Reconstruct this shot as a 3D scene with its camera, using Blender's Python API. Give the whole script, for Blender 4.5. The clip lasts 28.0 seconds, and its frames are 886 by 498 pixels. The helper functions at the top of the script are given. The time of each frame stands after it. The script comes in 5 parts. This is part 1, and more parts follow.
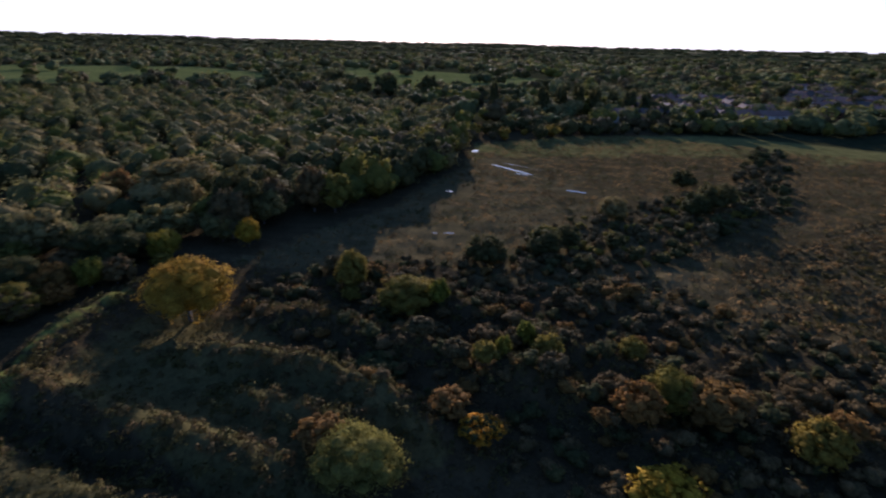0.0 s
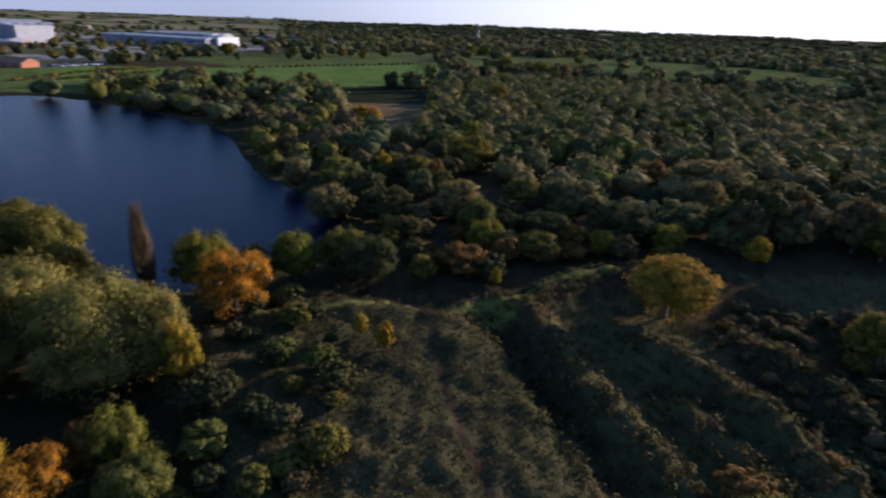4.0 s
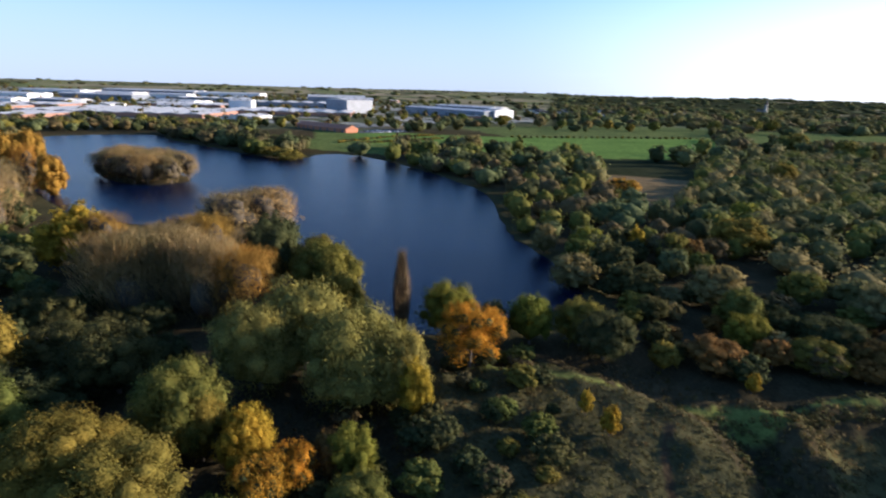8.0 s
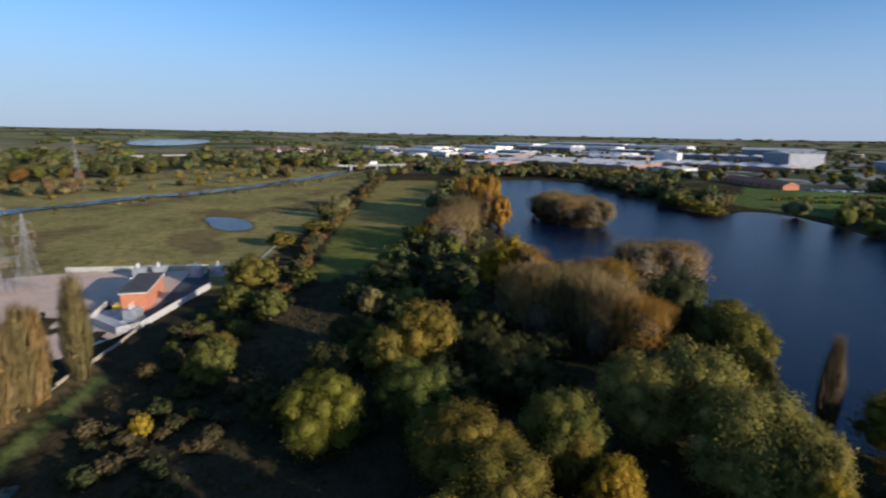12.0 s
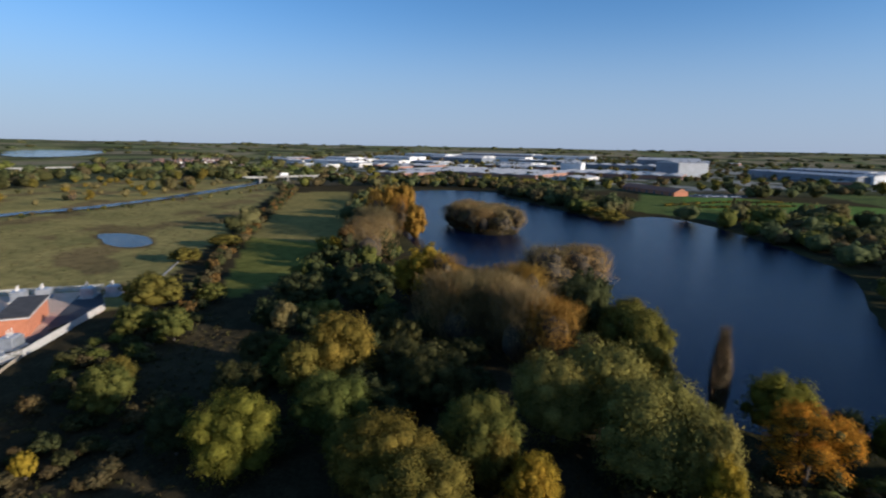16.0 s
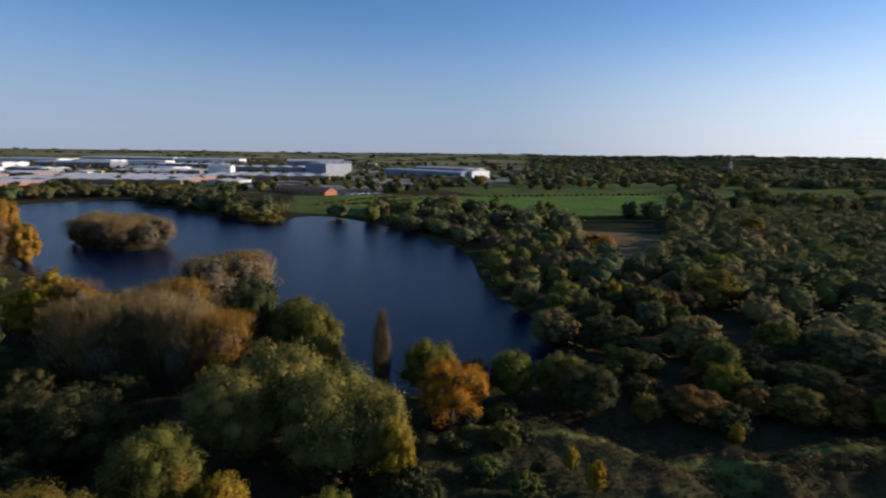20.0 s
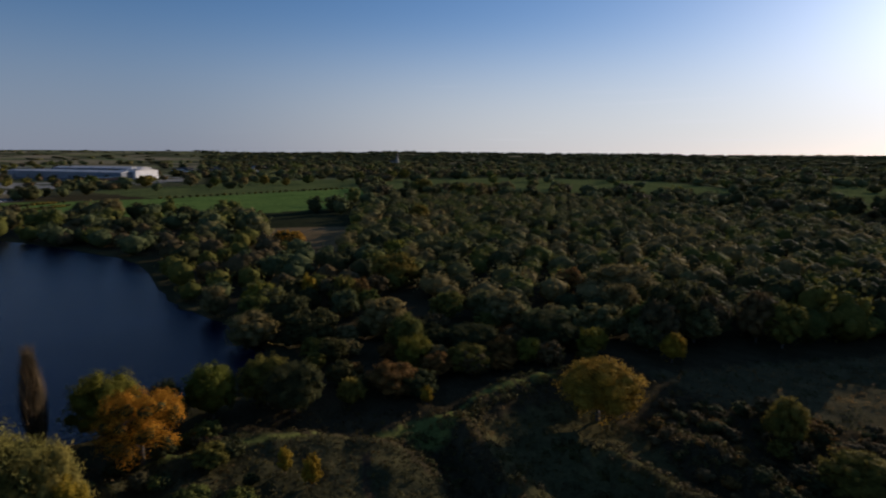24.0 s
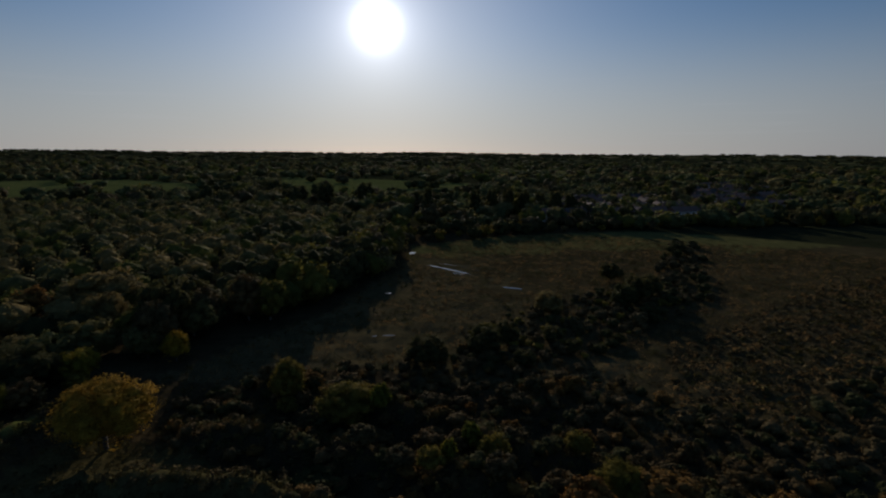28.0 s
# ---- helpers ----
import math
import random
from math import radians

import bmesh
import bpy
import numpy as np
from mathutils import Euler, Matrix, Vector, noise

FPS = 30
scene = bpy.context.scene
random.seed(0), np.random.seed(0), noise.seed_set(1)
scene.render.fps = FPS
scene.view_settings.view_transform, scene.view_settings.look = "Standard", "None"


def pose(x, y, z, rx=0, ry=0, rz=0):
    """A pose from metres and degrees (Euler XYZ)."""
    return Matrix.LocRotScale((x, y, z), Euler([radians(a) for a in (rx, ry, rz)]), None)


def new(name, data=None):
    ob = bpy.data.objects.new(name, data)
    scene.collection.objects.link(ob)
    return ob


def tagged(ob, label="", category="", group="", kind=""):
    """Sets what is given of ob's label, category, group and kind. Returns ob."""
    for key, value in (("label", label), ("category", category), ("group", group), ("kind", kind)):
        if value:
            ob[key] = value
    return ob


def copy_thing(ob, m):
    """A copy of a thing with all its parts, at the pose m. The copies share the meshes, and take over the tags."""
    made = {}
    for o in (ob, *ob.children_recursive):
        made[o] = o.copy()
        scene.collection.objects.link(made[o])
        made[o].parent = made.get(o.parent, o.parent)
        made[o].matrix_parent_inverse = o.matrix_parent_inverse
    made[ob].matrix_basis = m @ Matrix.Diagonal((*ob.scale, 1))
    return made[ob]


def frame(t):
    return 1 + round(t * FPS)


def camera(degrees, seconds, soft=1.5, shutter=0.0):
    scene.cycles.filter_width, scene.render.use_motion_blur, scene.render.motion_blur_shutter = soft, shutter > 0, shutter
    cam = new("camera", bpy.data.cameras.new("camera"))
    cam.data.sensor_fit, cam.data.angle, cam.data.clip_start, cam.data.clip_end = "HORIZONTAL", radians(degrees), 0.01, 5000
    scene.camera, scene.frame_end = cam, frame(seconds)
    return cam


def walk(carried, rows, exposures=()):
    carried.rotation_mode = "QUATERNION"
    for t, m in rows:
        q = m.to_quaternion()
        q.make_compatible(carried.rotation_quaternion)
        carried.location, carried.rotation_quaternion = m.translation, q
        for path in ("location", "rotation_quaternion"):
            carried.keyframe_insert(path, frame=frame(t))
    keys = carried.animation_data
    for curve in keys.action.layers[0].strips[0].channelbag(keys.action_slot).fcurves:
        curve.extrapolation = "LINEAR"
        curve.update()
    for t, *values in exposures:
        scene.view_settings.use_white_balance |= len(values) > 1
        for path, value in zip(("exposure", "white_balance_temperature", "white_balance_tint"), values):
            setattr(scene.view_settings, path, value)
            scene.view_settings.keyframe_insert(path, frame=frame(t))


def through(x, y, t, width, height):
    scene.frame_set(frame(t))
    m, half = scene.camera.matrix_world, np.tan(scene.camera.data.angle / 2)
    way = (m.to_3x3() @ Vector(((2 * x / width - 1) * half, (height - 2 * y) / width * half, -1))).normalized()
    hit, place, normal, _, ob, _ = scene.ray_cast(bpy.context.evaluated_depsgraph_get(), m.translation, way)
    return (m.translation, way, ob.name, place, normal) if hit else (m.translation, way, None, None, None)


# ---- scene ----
EXPOSURES = [(0.0, 0.45, 5450, 29), (3.0, 0.45, 5450, 28), (4.5, 0.5, 5450, 21), (6.5, 1.45, 5500, 15), (8.0, 1.1, 5500, 14), (10.0, 0.42, 5400, 11), (12.5, 0.38, 5450, 11), (17.0, 0.25, 5400, 10), (20.0, 0.15, 5600, 14), (23.5, -0.45, 5850, 17), (25.0, -0.65, 5900, 16), (26.5, -1.05, 6000, 14), (28.0, -1.35, 6000, 13)]
HALOS = [(2400.0, 5.0, (1.0, 0.97, 0.93)), (420.0, 1.0, (1.0, 0.96, 0.92)), (90.0, 0.22, (1.0, 0.96, 0.92)), (20.0, 0.22, (1.0, 0.96, 0.93)), (4.0, 0.07, (0.95, 0.95, 1.0))]
HAZE, HAZE_COLOUR, HAZE_SUN = 0.8, (2.8, 3.1, 3.7), (7.7, 7.4, 6.8)
cam = camera(78.24, 28.0, soft=2.1, shutter=0.5)
EYE = 40.0
ROWS = [
    (0.0, -1.06, -0.06, -0.57, 69.25, -1.36, -2.93),
    (0.5, -0.98, -0.20, -0.37, 68.88, -1.90, 2.41),
    (1.0, -0.85, -0.32, -0.20, 68.66, -2.00, 7.56),
    (1.5, -0.66, -0.37, -0.09, 68.51, -1.98, 12.17),
    (2.0, -0.44, -0.36, -0.05, 68.40, -1.89, 18.24),
    (2.5, -0.24, -0.30, -0.06, 68.24, -1.65, 25.69),
    (3.0, -0.10, -0.22, -0.10, 67.99, -1.86, 34.66),
    (3.5, -0.03, -0.15, -0.14, 67.81, -2.01, 43.29),
    (4.0, -0.01, -0.08, -0.15, 67.63, -1.98, 50.43),
    (4.5, -0.00, -0.01, -0.13, 67.48, -2.05, 57.32),
    (5.0, -0.00, 0.00, -0.12, 67.28, -2.08, 62.80),
    (5.5, 0.00, 0.03, -0.10, 67.09, -1.96, 66.22),
    (6.0, 0.00, 0.06, -0.09, 67.12, -1.79, 68.34),
    (6.5, 0.01, 0.07, -0.08, 67.55, -1.65, 69.93),
    (7.0, 0.01, 0.13, -0.01, 68.84, -1.59, 71.70),
    (7.5, 0.01, 0.17, 0.04, 71.31, -1.60, 73.86),
    (8.0, 0.02, 0.18, 0.08, 73.77, -1.60, 76.88),
    (8.5, 0.06, 0.19, 0.11, 76.20, -1.59, 81.41),
    (9.0, 0.09, 0.18, 0.13, 77.94, -1.59, 87.19),
    (9.5, 0.07, 0.16, 0.14, 77.96, -1.21, 93.76),
    (10.0, 0.01, 0.13, 0.13, 77.90, -1.02, 100.85),
    (10.5, -0.06, 0.09, 0.12, 77.97, -0.95, 104.65),
    (11.0, -0.10, 0.05, 0.10, 78.05, -0.93, 107.52),
    (11.5, -0.11, 0.01, 0.06, 78.09, -0.90, 112.50),
    (12.0, -0.11, 0.00, 0.01, 78.08, -0.92, 118.64),
    (12.5, -0.14, 0.04, -0.08, 78.12, -0.80, 125.02),
    (13.0, -0.15, 0.05, -0.10, 78.24, -0.74, 128.89),
    (13.5, -0.16, 0.08, -0.13, 78.40, -0.83, 128.71),
    (14.0, -0.18, 0.11, -0.17, 78.58, -0.96, 126.23),
    (14.5, -0.18, 0.12, -0.18, 78.75, -0.98, 123.23),
    (15.0, -0.21, 0.20, -0.26, 78.93, -0.94, 119.78),
    (15.5, -0.18, 0.26, -0.29, 79.16, -0.94, 114.78),
    (16.0, -0.10, 0.28, -0.27, 79.33, -0.97, 109.73),
    (16.5, 0.02, 0.27, -0.21, 79.48, -0.93, 104.73),
    (17.0, 0.12, 0.25, -0.15, 79.56, -0.91, 100.55),
    (17.5, 0.17, 0.24, -0.11, 79.61, -0.98, 97.15),
    (18.0, 0.19, 0.24, -0.09, 79.70, -1.01, 93.40),
    (18.5, 0.25, 0.24, -0.07, 79.80, -0.89, 89.34),
    (19.0, 0.40, 0.23, -0.02, 79.95, -0.73, 84.78),
    (19.5, 0.67, 0.19, 0.05, 80.00, -0.72, 79.77),
    (20.0, 0.96, 0.15, 0.13, 80.03, -0.69, 74.53),
    (20.5, 1.12, 0.13, 0.18, 80.13, -0.58, 69.21),
    (21.0, 1.10, 0.13, 0.19, 80.11, -0.36, 63.78),
    (21.5, 0.95, 0.16, 0.15, 80.11, -0.44, 59.04),
    (22.0, 0.92, 0.16, 0.14, 80.11, -0.58, 55.30),
    (22.5, 0.86, 0.18, 0.12, 80.09, -0.59, 52.41),
    (23.0, 0.79, 0.19, 0.10, 80.06, -0.52, 49.67),
    (23.5, 0.76, 0.20, 0.08, 80.01, -0.43, 46.37),
    (24.0, 0.58, 0.23, -0.01, 79.97, -0.38, 42.28),
    (24.5, 0.39, 0.22, -0.11, 79.97, -0.37, 37.64),
    (25.0, 0.15, 0.12, -0.21, 79.99, -0.43, 32.44),
    (25.5, -0.09, -0.08, -0.29, 80.03, -0.59, 26.56),
    (26.0, -0.29, -0.31, -0.34, 80.04, -0.52, 18.80),
    (26.5, -0.44, -0.51, -0.36, 80.05, -0.49, 8.84),
    (27.0, -0.54, -0.62, -0.40, 80.04, -0.27, -1.04),
    (27.5, -0.64, -0.66, -0.47, 80.00, -0.45, -6.70),
    (28.0, -0.73, -0.65, -0.57, 80.00, -0.42, -9.65),
]
walk(cam, [(t, pose(x, y, EYE + z, rx, ry, rz)) for t, x, y, z, rx, ry, rz in ROWS], EXPOSURES)
# ---- world, sun ----
SUN_AZ, SUN_EL = radians(3.0), radians(12.2)
SUN_WAY = Vector((math.sin(SUN_AZ) * math.cos(SUN_EL), math.cos(SUN_AZ) * math.cos(SUN_EL), math.sin(SUN_EL)))

world = bpy.data.worlds.new("sky")
scene.world = world
world.use_nodes = True
wn, wl = world.node_tree.nodes, world.node_tree.links
sky = wn.new("ShaderNodeTexSky")
sky.sky_type, sky.sun_disc = "NISHITA", False
sky.sun_elevation, sky.sun_rotation = SUN_EL, SUN_AZ
sky.altitude, sky.air_density, sky.dust_density, sky.ozone_density = 60, 1.0, 0.3, 4.0
wl.new(sky.outputs[0], wn["Background"].inputs[0])
wn["Background"].inputs[1].default_value = 0.12

# the bright disc and its aureole, round the sun's place in the sky
coord = wn.new("ShaderNodeTexCoord")
dot = wn.new("ShaderNodeVectorMath")
dot.operation = "DOT_PRODUCT"
dot.inputs[1].default_value = SUN_WAY
wl.new(coord.outputs["Generated"], dot.inputs[0])


def halo(power, strength, colour):
    clip = wn.new("ShaderNodeMath")
    clip.operation, clip.inputs[1].default_value = "MAXIMUM", 0.0
    wl.new(dot.outputs["Value"], clip.inputs[0])
    up = wn.new("ShaderNodeMath")
    up.operation, up.inputs[1].default_value = "POWER", power
    wl.new(clip.outputs[0], up.inputs[0])
    times = wn.new("ShaderNodeMath")
    times.operation, times.inputs[1].default_value = "MULTIPLY", strength
    wl.new(up.outputs[0], times.inputs[0])
    glow = wn.new("ShaderNodeBackground")
    glow.inputs[0].default_value = (*colour, 1)
    wl.new(times.outputs[0], glow.inputs[1])
    return glow


last = wn["Background"]
for power, strength, colour in HALOS:
    both = wn.new("ShaderNodeAddShader")
    wl.new(last.outputs[0], both.inputs[0])
    wl.new(halo(power, strength, colour).outputs[0], both.inputs[1])
    last = both
# the pale band of haze that lies all round, low over the skyline
rise = wn.new("ShaderNodeSeparateXYZ")
wl.new(coord.outputs["Generated"], rise.inputs[0])
low = wn.new("ShaderNodeMapRange")
low.interpolation_type = "SMOOTHERSTEP"
low.inputs[1].default_value, low.inputs[2].default_value, low.inputs[3].default_value, low.inputs[4].default_value = -0.01, 0.275, HAZE, 0.0
wl.new(rise.outputs["Z"], low.inputs[0])
haze = wn.new("ShaderNodeMix")
haze.data_type = "RGBA"
wl.new(low.outputs[0], haze.inputs[0])
wl.new(sky.outputs[0], haze.inputs[6])
toward = wn.new("ShaderNodeMapRange")
toward.interpolation_type = "SMOOTHSTEP"
toward.inputs[1].default_value, toward.inputs[2].default_value = 0.25, 1.0
wl.new(dot.outputs["Value"], toward.inputs[0])
warm = wn.new("ShaderNodeMix")
warm.data_type = "RGBA"
wl.new(toward.outputs[0], warm.inputs[0])
warm.inputs[6].default_value, warm.inputs[7].default_value = (*HAZE_COLOUR, 1), (*HAZE_SUN, 1)
wl.new(warm.outputs[2], haze.inputs[7])
# thin streaks of high cloud low over the skyline
stretch = wn.new("ShaderNodeVectorMath")
stretch.operation, stretch.inputs[1].default_value = "MULTIPLY", (2.2, 2.2, 60.0)
wl.new(coord.outputs["Generated"], stretch.inputs[0])
wisp = wn.new("ShaderNodeTexNoise")
wisp.inputs["Scale"].default_value, wisp.inputs["Detail"].default_value = 1.6, 5.0
wl.new(stretch.outputs[0], wisp.inputs["Vector"])
thin = wn.new("ShaderNodeMapRange")
thin.inputs[1].default_value, thin.inputs[2].default_value, thin.inputs[3].default_value, thin.inputs[4].default_value = 0.60, 0.78, 0.0, 0.22
wl.new(wisp.outputs["Fac"], thin.inputs[0])
band = wn.new("ShaderNodeMapRange")
band.interpolation_type = "SMOOTHSTEP"
band.inputs[1].default_value, band.inputs[2].default_value, band.inputs[3].default_value, band.inputs[4].default_value = 0.04, 0.16, 1.0, 0.0
wl.new(rise.outputs["Z"], band.inputs[0])
amount = wn.new("ShaderNodeMath")
amount.operation = "MULTIPLY"
wl.new(thin.outputs[0], amount.inputs[0])
wl.new(band.outputs[0], amount.inputs[1])
sunward = wn.new("ShaderNodeMath")
sunward.operation = "MULTIPLY"
wl.new(amount.outputs[0], sunward.inputs[0])
wl.new(toward.outputs[0], sunward.inputs[1])
cloud = wn.new("ShaderNodeMix")
cloud.data_type = "RGBA"
wl.new(sunward.outputs[0], cloud.inputs[0])
wl.new(haze.outputs[2], cloud.inputs[6])
cloud.inputs[7].default_value = (9.0, 8.8, 8.6, 1)
wl.new(cloud.outputs[2], wn["Background"].inputs[0])
wl.new(last.outputs[0], wn["World Output"].inputs[0])

sun = new("sun", bpy.data.lights.new("sun", "SUN"))
sun.data.energy, sun.data.angle, sun.data.color = 5.4, radians(0.6), (1.0, 0.82, 0.61)
sun.matrix_world = Matrix.Translation((0, 0, 300)) @ SUN_WAY.to_track_quat("Z", "Y").to_matrix().to_4x4()
# ---- materials ----
def nodes_of(name):
    m = bpy.data.materials.new(name)
    m.use_nodes = True
    return m, m.node_tree.nodes, m.node_tree.links, m.node_tree.nodes["Principled BSDF"]


def noise_node(n, l, scale, detail=4.0, space="Object"):
    at = n.new("ShaderNodeTexCoord")
    tex = n.new("ShaderNodeTexNoise")
    tex.inputs["Scale"].default_value, tex.inputs["Detail"].default_value = scale, detail
    l.new(at.outputs[space], tex.inputs["Vector"])
    return tex.outputs["Fac"]


def world_noise(n, l, scale, detail=4.0):
    at = n.new("ShaderNodeNewGeometry")
    tex = n.new("ShaderNodeTexNoise")
    tex.inputs["Scale"].default_value, tex.inputs["Detail"].default_value = scale, detail
    l.new(at.outputs["Position"], tex.inputs["Vector"])
    return tex.outputs["Fac"]


def ramp(n, l, fac, stops):
    r = n.new("ShaderNodeValToRGB")
    e = r.color_ramp.elements
    while len(e) < len(stops):
        e.new(0.5)
    for k, (at, c) in zip(e, stops):
        k.position, k.color = at, (*c, 1)
    l.new(fac, r.inputs[0])
    return r.outputs[0]


def mix(n, l, kind, fac, a, b):
    m = n.new("ShaderNodeMix")
    m.data_type, m.blend_type = "RGBA", kind
    for value, k in ((fac, 0), (a, 6), (b, 7)):
        if isinstance(value, (int, float)):
            m.inputs[k].default_value = value
        elif isinstance(value, tuple):
            m.inputs[k].default_value = (*value, 1)
        else:
            l.new(value, m.inputs[k])
    return m.outputs[2]


def bump(n, l, b, height, strength, distance):
    k = n.new("ShaderNodeBump")
    k.inputs["Strength"].default_value, k.inputs["Distance"].default_value = strength, distance
    l.new(height, k.inputs["Height"])
    l.new(k.outputs[0], b.inputs["Normal"])


def plain(name, a, b, scale=1.0, rough=0.7, metal=0.0, relief=0.0):
    """A surface whose colour wanders between a and b, with finer grain over it."""
    m, n, l, p = nodes_of(name)
    big, fine = world_noise(n, l, scale), world_noise(n, l, scale * 9)
    base = ramp(n, l, big, [(0.3, a), (0.7, b)])
    grain = ramp(n, l, fine, [(0.3, (0.75, 0.75, 0.75)), (0.7, (1.15, 1.15, 1.15))])
    l.new(mix(n, l, "MULTIPLY", 0.8, base, grain), p.inputs["Base Color"])
    p.inputs["Roughness"].default_value, p.inputs["Metallic"].default_value = rough, metal
    if relief:
        bump(n, l, p, fine, 0.6, relief)
    return m


def leaf(name, a, b, c, through=0.36, gap_shade=0.7):
    """Foliage: every spray has its own shade round b, each plant its own cast, fine leaf grain over all, dark hollows
    painted by noise, and light comes through.
    """
    m, n, l, p = nodes_of(name)
    geo, info = n.new("ShaderNodeNewGeometry"), n.new("ShaderNodeObjectInfo")
    lo, hi = tuple(0.45 * u + 0.55 * v for u, v in zip(a, b)), tuple(0.5 * u + 0.5 * v for u, v in zip(c, b))
    each = ramp(n, l, geo.outputs["Random Per Island"], [(0.0, lo), (0.5, b), (1.0, hi)])
    # shaded hollows between leaf clumps, painted by noise into the leaf colour
    patch = ramp(n, l, world_noise(n, l, 0.5, 4.0), [(0.34, (gap_shade, gap_shade + 0.04, gap_shade + 0.02)), (0.66, (1.22, 1.18, 1.1))])
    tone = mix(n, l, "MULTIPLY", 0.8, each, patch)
    fine = world_noise(n, l, 3.6, 5.0)
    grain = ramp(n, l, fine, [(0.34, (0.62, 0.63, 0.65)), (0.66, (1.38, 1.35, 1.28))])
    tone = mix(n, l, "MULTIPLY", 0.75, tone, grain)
    cast = ramp(n, l, info.outputs["Random"], [(0.0, (0.74, 0.86, 0.82)), (0.5, (1.0, 1.0, 1.0)), (1.0, (1.20, 1.03, 0.84))])
    tone = mix(n, l, "MULTIPLY", 0.7, tone, cast)
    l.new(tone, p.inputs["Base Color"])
    p.inputs["Roughness"].default_value = 0.85
    p.inputs["Specular IOR Level"].default_value = 0.03
    bump(n, l, p, fine, 0.6, 0.3)
    thin = n.new("ShaderNodeBsdfTranslucent")
    l.new(tone, thin.inputs[0])
    both = n.new("ShaderNodeMixShader")
    both.inputs[0].default_value = through
    l.new(p.outputs[0], both.inputs[1])
    l.new(thin.outputs[0], both.inputs[2])
    l.new(both.outputs[0], n["Material Output"].inputs[0])
    return m


LEAF = {
    "lime": leaf("lime_leaf", (0.110, 0.120, 0.022), (0.190, 0.182, 0.029), (0.265, 0.236, 0.040)),
    "olive": leaf("olive_leaf", (0.121, 0.105, 0.024), (0.198, 0.161, 0.034), (0.265, 0.202, 0.044)),
    "willow": leaf("willow_leaf", (0.170, 0.150, 0.042), (0.255, 0.218, 0.058), (0.325, 0.272, 0.072), gap_shade=0.7),
    "sage": leaf("sage_leaf", (0.155, 0.137, 0.054), (0.227, 0.186, 0.077), (0.286, 0.230, 0.090)),
    "green": leaf("green_leaf", (0.089, 0.103, 0.027), (0.143, 0.146, 0.036), (0.215, 0.196, 0.046)),
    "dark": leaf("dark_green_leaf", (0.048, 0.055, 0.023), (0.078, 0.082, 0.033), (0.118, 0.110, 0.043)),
    "gold": leaf("golden_leaf", (0.200, 0.150, 0.022), (0.400, 0.265, 0.028), (0.500, 0.350, 0.050), gap_shade=0.45),
    "maple": leaf("orange_leaf", (0.260, 0.130, 0.020), (0.520, 0.260, 0.028), (0.660, 0.420, 0.055), gap_shade=0.3),
    "domey": leaf("ochre_leaf", (0.245, 0.155, 0.026), (0.385, 0.238, 0.036), (0.490, 0.310, 0.048)),
    "amber": leaf("amber_leaf", (0.240, 0.135, 0.026), (0.350, 0.195, 0.034), (0.440, 0.260, 0.046)),
    "copper": leaf("copper_leaf", (0.270, 0.150, 0.034), (0.400, 0.220, 0.048), (0.500, 0.290, 0.062), gap_shade=0.6),
    "rust": leaf("russet_leaf", (0.130, 0.078, 0.028), (0.205, 0.118, 0.038), (0.285, 0.160, 0.048)),
    "red": leaf("red_leaf", (0.198, 0.022, 0.015), (0.308, 0.039, 0.025), (0.374, 0.077, 0.030)),
    "alder": leaf("brown_twig_leaf", (0.221, 0.155, 0.074), (0.331, 0.233, 0.103), (0.419, 0.294, 0.121)),
    "bare": leaf("bare_twig", (0.290, 0.205, 0.100), (0.390, 0.280, 0.130), (0.480, 0.340, 0.150), through=0.35),
    "poplar": leaf("poplar_twig", (0.310, 0.220, 0.100), (0.440, 0.320, 0.140), (0.530, 0.380, 0.150), through=0.2),
    "aspen": leaf("grey_brown_twig", (0.120, 0.095, 0.062), (0.170, 0.135, 0.088), (0.215, 0.172, 0.110), through=0.2),
    "heath": leaf("bramble_leaf", (0.060, 0.052, 0.025), (0.104, 0.081, 0.038), (0.153, 0.104, 0.048), through=0.15),
    "planted": leaf("grey_green_leaf", (0.096, 0.105, 0.045), (0.144, 0.151, 0.064), (0.194, 0.194, 0.082)),
    "reed": leaf("dead_reed", (0.120, 0.090, 0.045), (0.175, 0.130, 0.064), (0.230, 0.170, 0.080), through=0.4),
    "grass": leaf("rough_grass", (0.064, 0.060, 0.021), (0.097, 0.086, 0.030), (0.134, 0.112, 0.040), through=0.15),
}
# dark brown core colour, with the shade inside a crown put into it
SHADED_TWIGS = plain("shaded_inner_twigs", (0.050, 0.038, 0.022), (0.088, 0.066, 0.038), 2.0, 0.95)
BARK = plain("bark", (0.09, 0.07, 0.05), (0.15, 0.12, 0.09), 1.5, 0.9, relief=0.02)
PALE_BARK = plain("pale_bark", (0.24, 0.18, 0.12), (0.34, 0.26, 0.18), 1.5, 0.85, relief=0.02)
CONCRETE = plain("concrete", (0.42, 0.41, 0.38), (0.55, 0.53, 0.49), 0.3, 0.85, relief=0.01)
GRAVEL = plain("gravel", (0.62, 0.42, 0.28), (0.70, 0.49, 0.34), 0.25, 0.95, relief=0.02)
STONE = plain("weathered_concrete", (0.24, 0.225, 0.195), (0.34, 0.32, 0.28), 0.3, 0.9, relief=0.01)
ASPHALT = plain("asphalt", (0.045, 0.045, 0.048), (0.07, 0.07, 0.07), 0.3, 0.9, relief=0.005)
BRICK = plain("orange_brick", (0.42, 0.15, 0.07), (0.52, 0.20, 0.10), 1.2, 0.85, relief=0.01)
